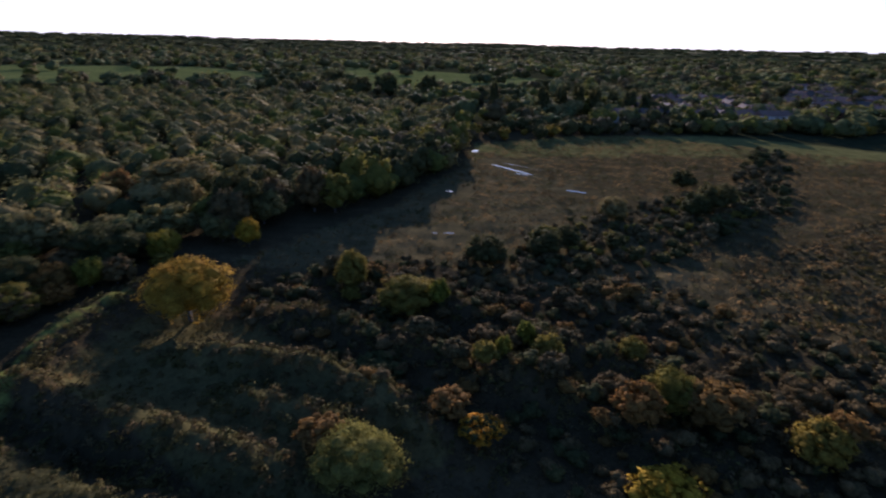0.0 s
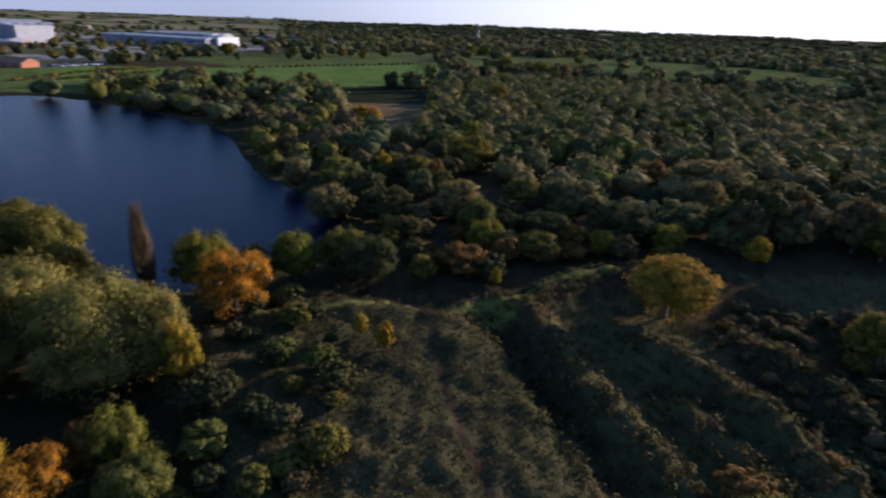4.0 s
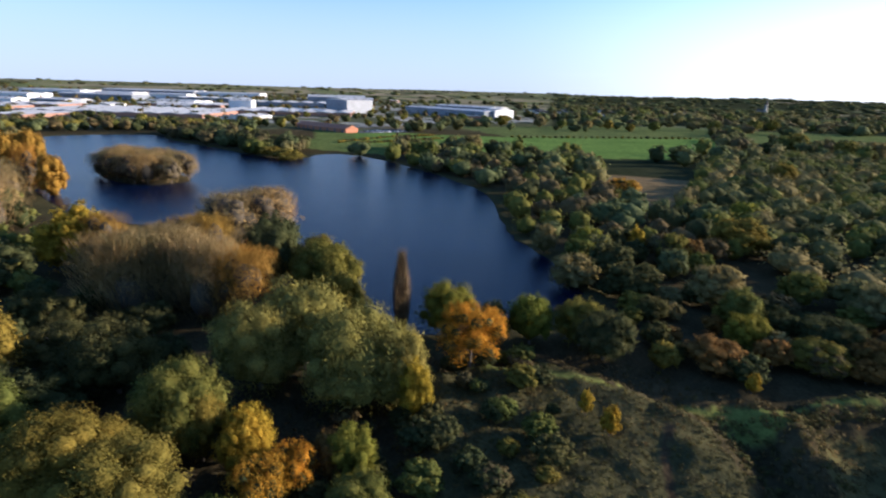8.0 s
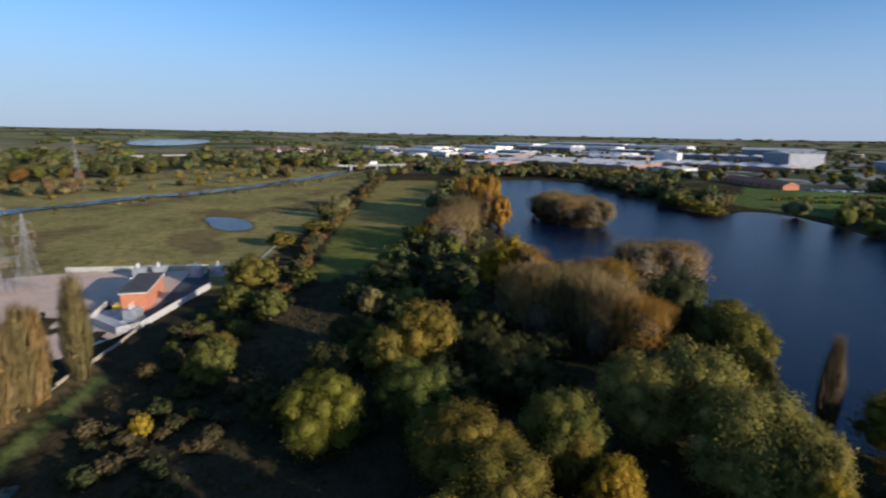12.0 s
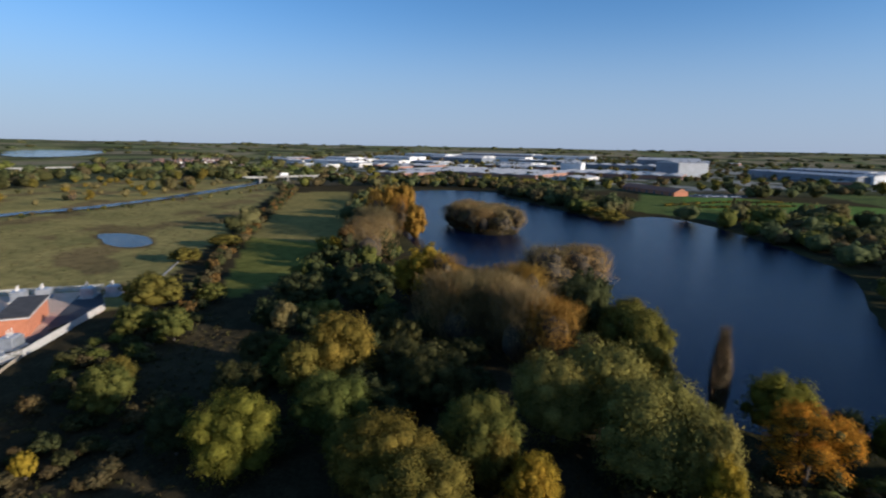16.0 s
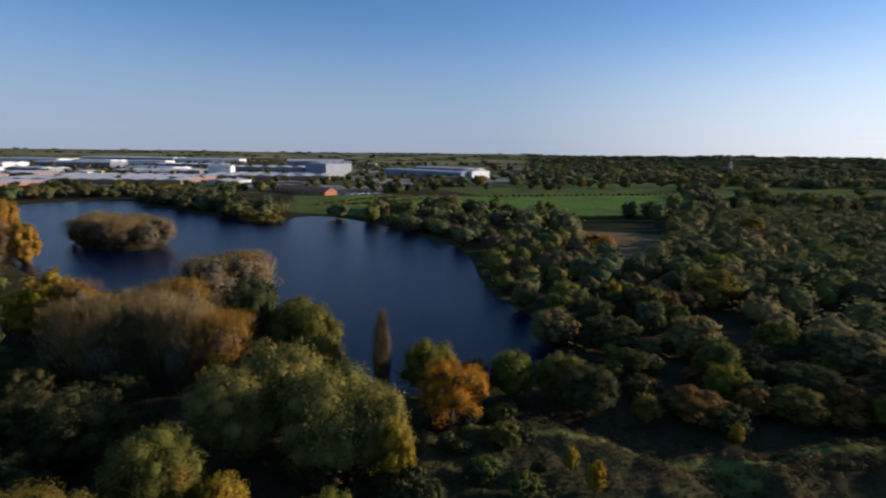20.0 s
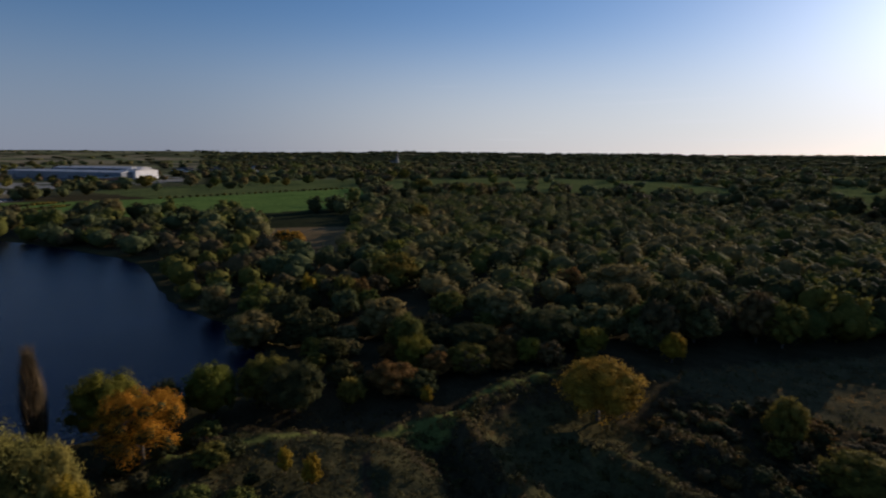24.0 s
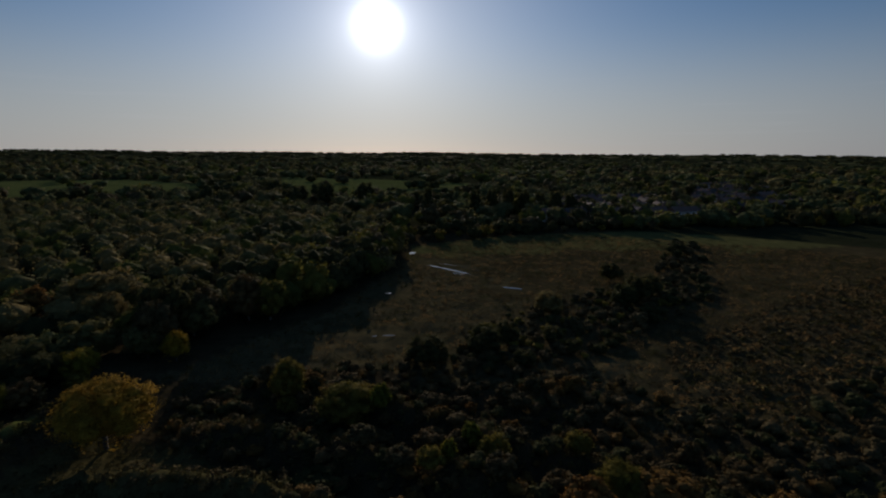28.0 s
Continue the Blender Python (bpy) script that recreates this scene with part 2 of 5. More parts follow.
ROOF_TILE = plain("roof_tile", (0.13, 0.08, 0.06), (0.22, 0.13, 0.10), 0.8, 0.8, relief=0.03)
ROOF_TERRA = plain("terracotta_roof", (0.34, 0.13, 0.07), (0.44, 0.18, 0.09), 0.5, 0.85, relief=0.03)
PAINT_YELLOW = plain("yellow_paint", (0.55, 0.40, 0.06), (0.62, 0.46, 0.08), 1.0, 0.5)
SLATE = plain("slate_roof", (0.055, 0.047, 0.040), (0.09, 0.078, 0.066), 0.8, 0.95, relief=0.02)
WHITE_CLAD = plain("white_cladding", (0.62, 0.60, 0.57), (0.74, 0.72, 0.69), 0.05, 0.5)
PALE_ROOF = plain("pale_sheet_roof", (0.44, 0.41, 0.37), (0.56, 0.53, 0.48), 0.03, 0.55)
GREY_CLAD = plain("grey_blue_cladding", (0.14, 0.155, 0.18), (0.20, 0.215, 0.24), 0.05, 0.5)
CREAM_WALL = plain("cream_render", (0.55, 0.50, 0.43), (0.66, 0.61, 0.54), 0.3, 0.8)
RED_WALL = plain("house_brick", (0.28, 0.14, 0.09), (0.36, 0.19, 0.12), 0.8, 0.85)
DULL_STEEL = plain("weathered_steel", (0.22, 0.21, 0.20), (0.32, 0.31, 0.29), 1.0, 0.6, metal=0.3)
STEEL = plain("galvanised_steel", (0.42, 0.43, 0.44), (0.55, 0.56, 0.57), 1.0, 0.45, metal=0.6)
PORCELAIN = plain("brown_porcelain", (0.20, 0.13, 0.09), (0.28, 0.19, 0.13), 1.0, 0.35)
FENCE_PAINT = plain("pale_fence_paint", (0.46, 0.435, 0.39), (0.56, 0.53, 0.48), 0.8, 0.6)
DARK_METAL = plain("dark_metal", (0.06, 0.065, 0.07), (0.11, 0.11, 0.12), 1.0, 0.5)
GLASS = plain("window_glass", (0.03, 0.035, 0.04), (0.05, 0.055, 0.06), 0.5, 0.08)
NET = plain("green_netting", (0.015, 0.035, 0.022), (0.06, 0.10, 0.065), 2.0, 0.6, relief=0.03)
SOIL = plain("bare_soil", (0.14, 0.10, 0.06), (0.20, 0.145, 0.09), 0.3, 0.95, relief=0.05)
FENCE_WOOD = plain("weathered_timber", (0.28, 0.23, 0.16), (0.38, 0.31, 0.22), 1.0, 0.85)


def water_material(name, deep, rough=0.12, chop=1.0):
    m, n, l, p = nodes_of(name)
    p.inputs["Base Color"].default_value = (*deep, 1)
    p.inputs["Roughness"].default_value = rough
    p.inputs["IOR"].default_value = 1.33
    p.inputs["Specular IOR Level"].default_value = 0.17
    at = n.new("ShaderNodeNewGeometry")
    stretch = n.new("ShaderNodeVectorMath")
    stretch.operation, stretch.inputs[1].default_value = "MULTIPLY", (0.5, 1.0, 1.0)
    l.new(at.outputs["Position"], stretch.inputs[0])
    tex = n.new("ShaderNodeTexNoise")
    tex.inputs["Scale"].default_value, tex.inputs["Detail"].default_value = 1.7, 5.0
    l.new(stretch.outputs[0], tex.inputs["Vector"])
    bump(n, l, p, tex.outputs["Fac"], chop, 0.4)
    return m


WATER = water_material("lake_water", (0.002, 0.006, 0.022), 0.2, 0.5)
SHALLOW = water_material("shallow_water", (0.01, 0.02, 0.035), 0.08, 0.35)
POOL = water_material("still_pool", (0.02, 0.02, 0.02), 0.03, 0.04)


def ground_material():
    """The land's cover: a colour by area (stored on the sheet), with tufts, tracks and stains at three scales."""
    m, n, l, p = nodes_of("land")
    cover = n.new("ShaderNodeAttribute")
    cover.attribute_name = "cover"
    big = ramp(n, l, world_noise(n, l, 0.035, 5.0), [(0.3, (0.72, 0.76, 0.72)), (0.7, (1.25, 1.18, 1.1))])
    mid = ramp(n, l, world_noise(n, l, 0.25, 6.0), [(0.3, (0.6, 0.62, 0.6)), (0.72, (1.35, 1.3, 1.2))])
    fine = world_noise(n, l, 2.2, 6.0)
    tuft = ramp(n, l, fine, [(0.3, (0.6, 0.6, 0.6)), (0.7, (1.4, 1.38, 1.3))])
    tone = mix(n, l, "MULTIPLY", 0.8, cover.outputs["Color"], big)
    tone = mix(n, l, "MULTIPLY", 0.7, tone, mid)
    tone = mix(n, l, "MULTIPLY", 0.7, tone, tuft)
    l.new(tone, p.inputs["Base Color"])
    p.inputs["Roughness"].default_value = 0.95
    p.inputs["Specular IOR Level"].default_value = 0.0
    bump(n, l, p, fine, 0.7, 0.16)
    return m


LAND = ground_material()
# ---- shapes ----
def link(name, verts, faces, material, parent=None, label="", smooth=False):
    """One mesh object out of lists or arrays of points and faces."""
    me = bpy.data.meshes.new(name)
    me.from_pydata([tuple(v) for v in verts], [], [tuple(f) for f in faces])
    me.materials.append(material)
    if smooth:
        me.polygons.foreach_set("use_smooth", [True] * len(me.polygons))
    ob = new(name, me)
    if parent:
        ob.parent = parent
    if label:
        ob["label"] = label
    return ob


def quads_mesh(name, quads, material, lump=None, lean=None, within=None):
    """A mesh of loose quads (n, 4, 3), and an inner lump of points, triangles and shading; lean gives the quads' shading."""
    points = np.reshape(quads, (-1, 3))
    n = len(points)
    lump = lump or (np.zeros((0, 3)), np.zeros((0, 3), int), np.zeros((0, 3)))
    tris = len(lump[1])
    me = bpy.data.meshes.new(name)
    me.vertices.add(n + len(lump[0]))
    me.vertices.foreach_set("co", np.concatenate([points, lump[0]]).astype(np.float32).ravel())
    me.loops.add(n + tris * 3)
    me.loops.foreach_set("vertex_index", np.concatenate([np.arange(n), lump[1].ravel() + n]).astype(np.int32))
    me.polygons.add(len(quads) + tris)
    me.polygons.foreach_set("loop_start", np.concatenate([np.arange(len(quads)) * 4, n + np.arange(tris) * 3]).astype(np.int32))
    me.materials.append(material)
    me.materials.append(within or material)
    me.polygons.foreach_set("material_index", np.concatenate([np.zeros(len(quads)), np.ones(tris)]).astype(np.int32))
    me.polygons.foreach_set("use_smooth", np.ones(len(quads) + tris, bool))
    me.update(calc_edges=True)
    if lean is not None:
        own = me.attributes.new("custom_normal", "FLOAT_VECTOR", "POINT")
        own.data.foreach_set("vector", np.concatenate([np.reshape(lean, (-1, 3)), lump[2]]).astype(np.float32).ravel())
    return me


def box(x0, x1, y0, y1, z0, z1):
    v = [(x, y, z) for z in (z0, z1) for y in (y0, y1) for x in (x0, x1)]
    return v, [(0, 2, 3, 1), (4, 5, 7, 6), (0, 1, 5, 4), (1, 3, 7, 5), (3, 2, 6, 7), (2, 0, 4, 6)]


def joined(pieces):
    verts, faces = [], []
    for v, f in pieces:
        k = len(verts)
        verts += [tuple(p) for p in v]
        faces += [tuple(i + k for i in q) for q in f]
    return verts, faces


def tube(a, b, ra, rb, sides=6):
    a, b = Vector(a), Vector(b)
    q = (b - a).to_track_quat("Z", "Y")
    ring = [Vector((math.cos(2 * math.pi * k / sides), math.sin(2 * math.pi * k / sides), 0)) for k in range(sides)]
    v = [a + q @ (p * ra) for p in ring] + [b + q @ (p * rb) for p in ring]
    f = [(k, (k + 1) % sides, sides + (k + 1) % sides, sides + k) for k in range(sides)]
    return v, f + [tuple(range(sides - 1, -1, -1)), tuple(range(sides, 2 * sides))]


def inside(poly, x, y):
    """Which of the points lie in the outline."""
    hit = np.zeros(np.shape(x), bool)
    for (x0, y0), (x1, y1) in zip(poly, poly[1:] + poly[:1]):
        cross = ((y0 > y) != (y1 > y)) & (x < (x1 - x0) * (y - y0) / (y1 - y0 + 1e-12) + x0)
        hit ^= cross
    return hit


def away(line, x, y):
    """Distance to a line of points, and how far along it (0 to 1)."""
    best, along = np.full(np.shape(x), 1e9), np.zeros(np.shape(x))
    for k, ((x0, y0), (x1, y1)) in enumerate(zip(line, line[1:])):
        dx, dy = x1 - x0, y1 - y0
        s = np.clip(((x - x0) * dx + (y - y0) * dy) / (dx * dx + dy * dy + 1e-9), 0, 1)
        d = np.hypot(x - x0 - s * dx, y - y0 - s * dy)
        along = np.where(d < best, (k + s) / (len(line) - 1), along)
        best = np.minimum(best, d)
    return best, along


def step(a, b, v):
    s = np.clip((v - a) / (b - a), 0, 1)
    return s * s * (3 - 2 * s)


def waves(x, y, scale, seed=0):
    """A cheap smooth noise of about -1 to 1 over arrays."""
    r = np.random.RandomState(seed)
    total = 0
    for k in range(5):
        a, b, c = r.uniform(0, 6.28, 3)
        w = 2 * math.pi / (scale * (0.5 + 0.3 * k))
        total = total + np.sin(w * (x * math.cos(a) + y * math.sin(a)) + b + 1.7 * np.sin(w * 0.6 * (y * math.cos(a) - x * math.sin(a)) + c))
    return total / 3.2


def wobbled(poly, gap, amount, seed=0):
    """The outline cut into short pieces, and its edge made uneven."""
    r = random.Random(seed)
    out = []
    for (x0, y0), (x1, y1) in zip(poly, poly[1:] + poly[:1]):
        n = max(1, int(math.hypot(x1 - x0, y1 - y0) / gap))
        for k in range(n):
            s = k / n
            out.append((x0 + s * (x1 - x0) + r.uniform(-amount, amount), y0 + s * (y1 - y0) + r.uniform(-amount, amount)))
    return out


def round_off(poly, times=2):
    for _ in range(times):
        cut = []
        for (x0, y0), (x1, y1) in zip(poly, poly[1:] + poly[:1]):
            cut += [(0.75 * x0 + 0.25 * x1, 0.75 * y0 + 0.25 * y1), (0.25 * x0 + 0.75 * x1, 0.25 * y0 + 0.75 * y1)]
        poly = cut
    return poly


# ---- plan of the land ----
LAKE = round_off([(-470, -190), (-484, -115), (-436, -103), (-385, -62), (-342, -36), (-318, -8), (-352, 4), (-346, 26), (-298, 49), (-247, 63),
                  (-212, 70), (-176, 62), (-146, 55), (-128, 56), (-110, 57), (-96, 54), (-87, 42), (-82, 22), (-86, 6), (-104, 1),
                  (-126, -3), (-153, -6), (-162, -28), (-170, -53), (-185, -71), (-209, -89), (-250, -112), (-345, -150), (-420, -184)], 2)
ISLAND = round_off([(-276, -97), (-250, -82), (-238, -66), (-243, -54), (-254, -50), (-270, -60), (-281, -78)], 2)
POND = round_off([(-169, -220), (-158, -203), (-150, -186), (-152, -177), (-160, -178), (-169, -187), (-173, -196), (-176, -210)], 2)
RIVER = [(40, -256), (-40, -272), (-96, -292), (-118, -303), (-137, -312), (-158, -307), (-190, -318), (-224, -311), (-270, -311), (-350, -331), (-442, -357), (-560, -402), (-660, -470), (-780, -560)]
FAR_LAKE = round_off([(-834, -1377), (-832, -1208), (-1085, -1382), (-1523, -1868), (-1642, -2251), (-1315, -2092)], 2)
CLEARING = [(-380, -4), (-342, 50), (-420, 64), (-560, 78), (-556, 5)]
LAKE_REACH = [(-834, -1377), (-480, -800), (-640, -860), (-1120, -1400)]
MARSH = [(-35, 96), (-8, 132), (14, 178), (26, 228), (75, 252), (160, 262), (330, 262), (330, 60), (120, 40), (45, 66), (12, 92)]
FIELD = [(-425, 34), (-548, 40), (-508, 119), (-486, 178), (-484, 390), (-412, 350), (-322, 240), (-328, 180), (-360, 120)]
STRIP = [(-352, 188), (-278, 222), (-180, 142), (-176, 116), (-194, 116)]
GRASS = [(-108, -97), (-126, -112), (-197, -160), (-384, -267), (-420, -236), (-300, -168), (-222, -127), (-150, -96)]
MEADOW = [(-70, -128), (-95, -116), (-125, -132), (-190, -168), (-300, -236), (-430, -310), (-500, -400), (-400, -500), (-200, -455), (60, -400), (80, -200), (-20, -190)]
MOUND = [(-66, 14), (-66, 32), (-59, 39), (-52, 43), (-46, 46.5), (-36.6, 42.6), (-27, 39), (-12, 34), (-8, 20), (-30, 8)]
HOLLOW = [(-46, 58), (-40, 78), (-24, 72), (-8, 56), (4, 44), (-14, 38), (-28, 44)]
TRACK = [(-72, 12), (-60, 36), (-53, 50), (-50, 56), (-50, 66), (-46, 80)]
FOOTPATH = [(-48, 40), (-45, 37), (-40.7, 34.6), (-32, 30), (-22, 26)]
BANKS = [
    (-1.6, 2.4, [(-50, 51), (-41, 47), (-32, 43), (-21, 38), (-10, 33)]),
    (3.0, 2.2, [(-51, 57), (-42, 53), (-33, 49), (-24, 45), (-12, 41)]),
    (3.0, 2.2, [(-33, 62), (-24, 61), (-16, 59), (-8, 55), (0, 48), (8, 44)]),
    (2.2, 2.6, [(-48, 58), (-49, 69), (-45, 80), (-38, 88)]),
    (2.4, 2.2, [(-25, 76), (-14, 71), (-4, 64), (8, 56), (22, 52)]),
    (2.2, 2.0, [(-22, 54), (-14, 50), (-6, 46)]),
    (2.6, 2.4, [(-16, 91), (5, 75), (19, 62), (34, 52), (47, 43)]),
    (1.6, 1.8, [(-8, 70), (8, 58), (24, 46), (34, 38)]),
]
ESTATE = [(-545, -330), (-545, -60), (-585, 30), (-640, 110), (-760, 330), (-1250, 420), (-2300, 60), (-2300, -1100), (-1050, -760), (-700, -420)]
# far field colours, greyed and browned to stand in for haze
FAR_COVERS = [(0.18, 0.18, 0.09), (0.23, 0.20, 0.13), (0.14, 0.16, 0.075), (0.085, 0.09, 0.05), (0.075, 0.08, 0.045), (0.26, 0.22, 0.15), (0.16, 0.17, 0.09)]


def height(x, y):
    x, y = np.asarray(x, float), np.asarray(y, float)
    r = np.hypot(x, y)
    z = step(1700, 4300, r) * (34 + 7 * waves(x, y, 2600, 3)) + step(500, 1500, r) * 3 * waves(x, y, 1400, 4)
    near = 1 - step(110, 170, r)
    z = z + near * 0.25 * waves(x, y, 17, 5)
    d, _ = away(MOUND + MOUND[:1], x, y)
    z = z + 2.7 * step(-5, 1.2, np.where(inside(MOUND, x, y), d, -d) + 0.7 * waves(x, y, 8, 21)) + 0.3 * near * waves(x, y, 6, 22)
    for tall, wide, line in BANKS:
        d, s = away(line, x, y)
        z = z + tall * np.exp(-(d / wide) ** 2 / 2) * (1 + 0.25 * waves(x, y, 9, 6)) * step(-0.1, 0.2, s) * step(-0.1, 0.2, 1 - s)
    for poly, deep in ((LAKE, 1.6), (POND, 0.7), (FAR_LAKE, 1.0)):
        d, _ = away(poly + poly[:1], x, y)
        z = np.where(inside(poly, x, y), np.where(d > 3, -deep, -deep * d / 3), z)
    isle = inside(ISLAND, x, y)
    d, _ = away(ISLAND + ISLAND[:1], x, y)
    z = np.where(isle, np.minimum(0.6, d * 0.3), z)
    d, _ = away(RIVER, x, y)
    return np.where(d < 9, np.minimum(z, -0.9), z)


def at(x, y):
    return float(height(x, y))


def land_cover(x, y):
    r = np.hypot(x, y)
    wob = 6 * waves(x, y, 35, 11)
    c = np.empty((len(x), 3))
    c[:] = (0.056, 0.046, 0.027)
    cell = np.floor(x / 170 + 0.5 * waves(x, y, 900, 12)) * 7 + np.floor(y / 130 + 0.5 * waves(x, y, 700, 13)) * 13
    pick = (np.abs(np.sin(cell * 12.9898) * 43758.5453) % 1 * len(FAR_COVERS)).astype(int)
    far = step(520, 680, r + wob)[:, None]
    c = c * (1 - far) + np.array(FAR_COVERS)[pick] * far

    def lay(poly, colour, soft=0.0):
        k = inside(poly, x + wob * soft, y + wob * soft)
        c[k] = colour

    lay(MEADOW, (0.28, 0.235, 0.09), 0.5)
    k = inside(MEADOW, x, y) & (waves(x, y, 60, 15) > 0.35)
    c[k] = (0.20, 0.15, 0.07)
    lay(GRASS, (0.25, 0.205, 0.075), 0.3)
    k = inside(GRASS, x, y) & (x > -190)
    c[k] = (0.155, 0.155, 0.042)
    lay(MARSH, (0.092, 0.080, 0.044), 0.6)
    # east half darker in colour, standing in for backlit, self-shading growth
    k = inside(MARSH, x, y) & (x > 45 + wob * 2)
    c[k] = (0.072, 0.062, 0.034)
    k = inside(MARSH, x, y) & (y > 205 + wob * 2)
    c[k] = (0.120, 0.122, 0.050)
    lay(FIELD, (0.085, 0.20, 0.035))
    lay(STRIP, (0.17, 0.125, 0.07))
    lay(MOUND, (0.062, 0.058, 0.029), 0.2)
    lay(HOLLOW, (0.082, 0.074, 0.034), 0.2)
    d, _ = away(TRACK, x, y)
    k = (d < 0.8 + 0.1 * wob) | (np.hypot(x + 50, y - 54) < 3.5 + 0.3 * wob)
    c[k] = (0.145, 0.160, 0.045)
    d, _ = away([(-14, -66), (-22, -72), (-34, -80), (-46, -88)], x, y)
    c[d < 1.4 + 0.1 * wob] = (0.13, 0.155, 0.05)
    d, _ = away([(-16, -73), (-30, -83), (-48, -94)], x, y)
    c[d < 1.6] = (0.15, 0.11, 0.055)
    d, _ = away(FOOTPATH, x, y)
    c[d < 0.45] = (0.055, 0.04, 0.025)
    d, _ = away(POND + POND[:1], x, y)
    c[(d < 1.5 + 0.3 * wob) & (r < 400) & (x < -100)] = (0.15, 0.11, 0.055)
    lay(CLEARING, (0.105, 0.135, 0.045), 0.4)
    for parkland in PARKS:
        lay(parkland, (0.110, 0.135, 0.05), 0.5)
    lay(FIELD, (0.12, 0.19, 0.05))
    # darker cover beyond 300 m to the north, outside field, parks and patches
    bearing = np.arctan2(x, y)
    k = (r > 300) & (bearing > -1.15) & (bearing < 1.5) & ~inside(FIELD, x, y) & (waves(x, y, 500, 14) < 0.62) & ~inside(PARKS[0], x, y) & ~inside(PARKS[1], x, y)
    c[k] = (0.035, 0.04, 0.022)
    lay(ESTATE, (0.10, 0.105, 0.06), 2.0)
    k = inside(ESTATE, x, y) & (waves(x, y, 130, 16) > 0.2)
    c[k] = (0.30, 0.29, 0.27)
    d, _ = away(LAKE + LAKE[:1], x, y)
    c[d < 7] = (0.06, 0.054, 0.028)
    return c


TALL_TREES = [(46, 325, 22, 2.9), (76, 329, 19, 4.2), (87, 331, 18.5, 4.4), (97, 330, 20, 4.2), (108, 331, 18, 4.6), (118, 330, 17, 4.2), (129, 331, 17.5, 4.6), (139, 330, 16, 4.4), (-40, 432, 15, 9), (-18, 415, 18, 7), (11, 420, 18, 7.5), (-63, 479, 17, 8)]
PARK_TREES = [(-359, 370, 16, 9.3), (-360, 356, 12, 7.3), (-330, 385, 12.5, 9.6), (-311, 389, 14, 10.1), (-316, 410, 11.5, 8.8), (-317, 442, 13, 9.0), (-329, 442, 11, 8.0),
              (-591, 539, 16, 9.4), (-615, 589, 16, 9.0), (-605, 462, 13, 8.7), (-597, 486, 14, 9.5), (-632, 547, 11, 8.8), (-571, 354, 10, 5.8), (-591, 398, 12, 7.9),
              (-605, 345, 12, 7.0), (-603, 317, 10.6, 6.6), (-620, 292, 10.7, 7.0), (-637, 271, 13, 8.0), (-641, 223, 14, 9.0), (-677, 183, 14, 9.0), (-215, 218, 11.6, 6.2), (-363, 106, 12, 8.3), (-322, 67, 11, 7.2)]
PARKS = [
    [(-484, 180), (-484, 390), (-330, 480), (-200, 560), (-120, 640), (-300, 820), (-520, 780), (-700, 420), (-620, 160)],
    [(-110, 920), (30, 830), (160, 700), (125, 570), (60, 500), (-40, 490), (-80, 640)],
]

# one sheet out to the skyline, its mesh finest near the middle
SPOKES = 720
rings = np.concatenate([np.linspace(2, 16, 8), 16 * (4900 / 16) ** (np.arange(1, 270) / 269)])
angle = np.arange(SPOKES) * 2 * math.pi / SPOKES
gx = np.concatenate([[0.0], (rings[:, None] * np.sin(angle)).ravel()])
gy = np.concatenate([[0.0], (rings[:, None] * np.cos(angle)).ravel()])
gz = height(gx, gy)
k = np.arange(SPOKES)
loops = [np.stack([np.zeros(SPOKES, int), 1 + (k + 1) % SPOKES, 1 + k, 1 + k], 1)]
base = 1 + np.arange(len(rings) - 1)[:, None] * SPOKES
ring_faces = np.stack([base + k, base + (k + 1) % SPOKES, base + SPOKES + (k + 1) % SPOKES, base + SPOKES + k], -1).reshape(-1, 4)[:, ::-1]
me = bpy.data.meshes.new("ground")
me.vertices.add(len(gx))
me.vertices.foreach_set("co", np.stack([gx, gy, gz], 1).astype(np.float32).ravel())
fan = loops[0][:, :3][:, ::-1]
me.loops.add(len(fan) * 3 + len(ring_faces) * 4)
me.loops.foreach_set("vertex_index", np.concatenate([fan.ravel(), ring_faces.ravel()]).astype(np.int32))
me.polygons.add(len(fan) + len(ring_faces))
me.polygons.foreach_set("loop_start", np.concatenate([np.arange(len(fan)) * 3, len(fan) * 3 + np.arange(len(ring_faces)) * 4]).astype(np.int32))
me.update(calc_edges=True)
me.polygons.foreach_set("use_smooth", [True] * len(me.polygons))
shade = me.color_attributes.new("cover", "FLOAT_COLOR", "POINT")
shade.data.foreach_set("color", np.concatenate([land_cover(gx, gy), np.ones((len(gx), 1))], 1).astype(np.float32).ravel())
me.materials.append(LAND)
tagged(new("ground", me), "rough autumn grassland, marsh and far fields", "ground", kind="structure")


def sheet(name, poly, z, material, label, category, hole=None):
    """A flat sheet within an outline, with a hole if wanted."""
    bm = bmesh.new()
    edges = []
    for ring in [poly] + ([hole] if hole else []):
        vs = [bm.verts.new((x, y, z)) for x, y in ring]
        edges += [bm.edges.new((vs[i], vs[(i + 1) % len(vs)])) for i in range(len(vs))]
    bmesh.ops.triangle_fill(bm, use_beauty=True, use_dissolve=False, edges=edges)
    bmesh.ops.recalc_face_normals(bm, faces=bm.faces)
    if bm.faces and sum(f.normal.z for f in bm.faces) < 0:
        bmesh.ops.reverse_faces(bm, faces=bm.faces)
    me = bpy.data.meshes.new(name)
    bm.to_mesh(me)
    bm.free()
    me.materials.append(material)
    return tagged(new(name, me), label, category, kind="structure")


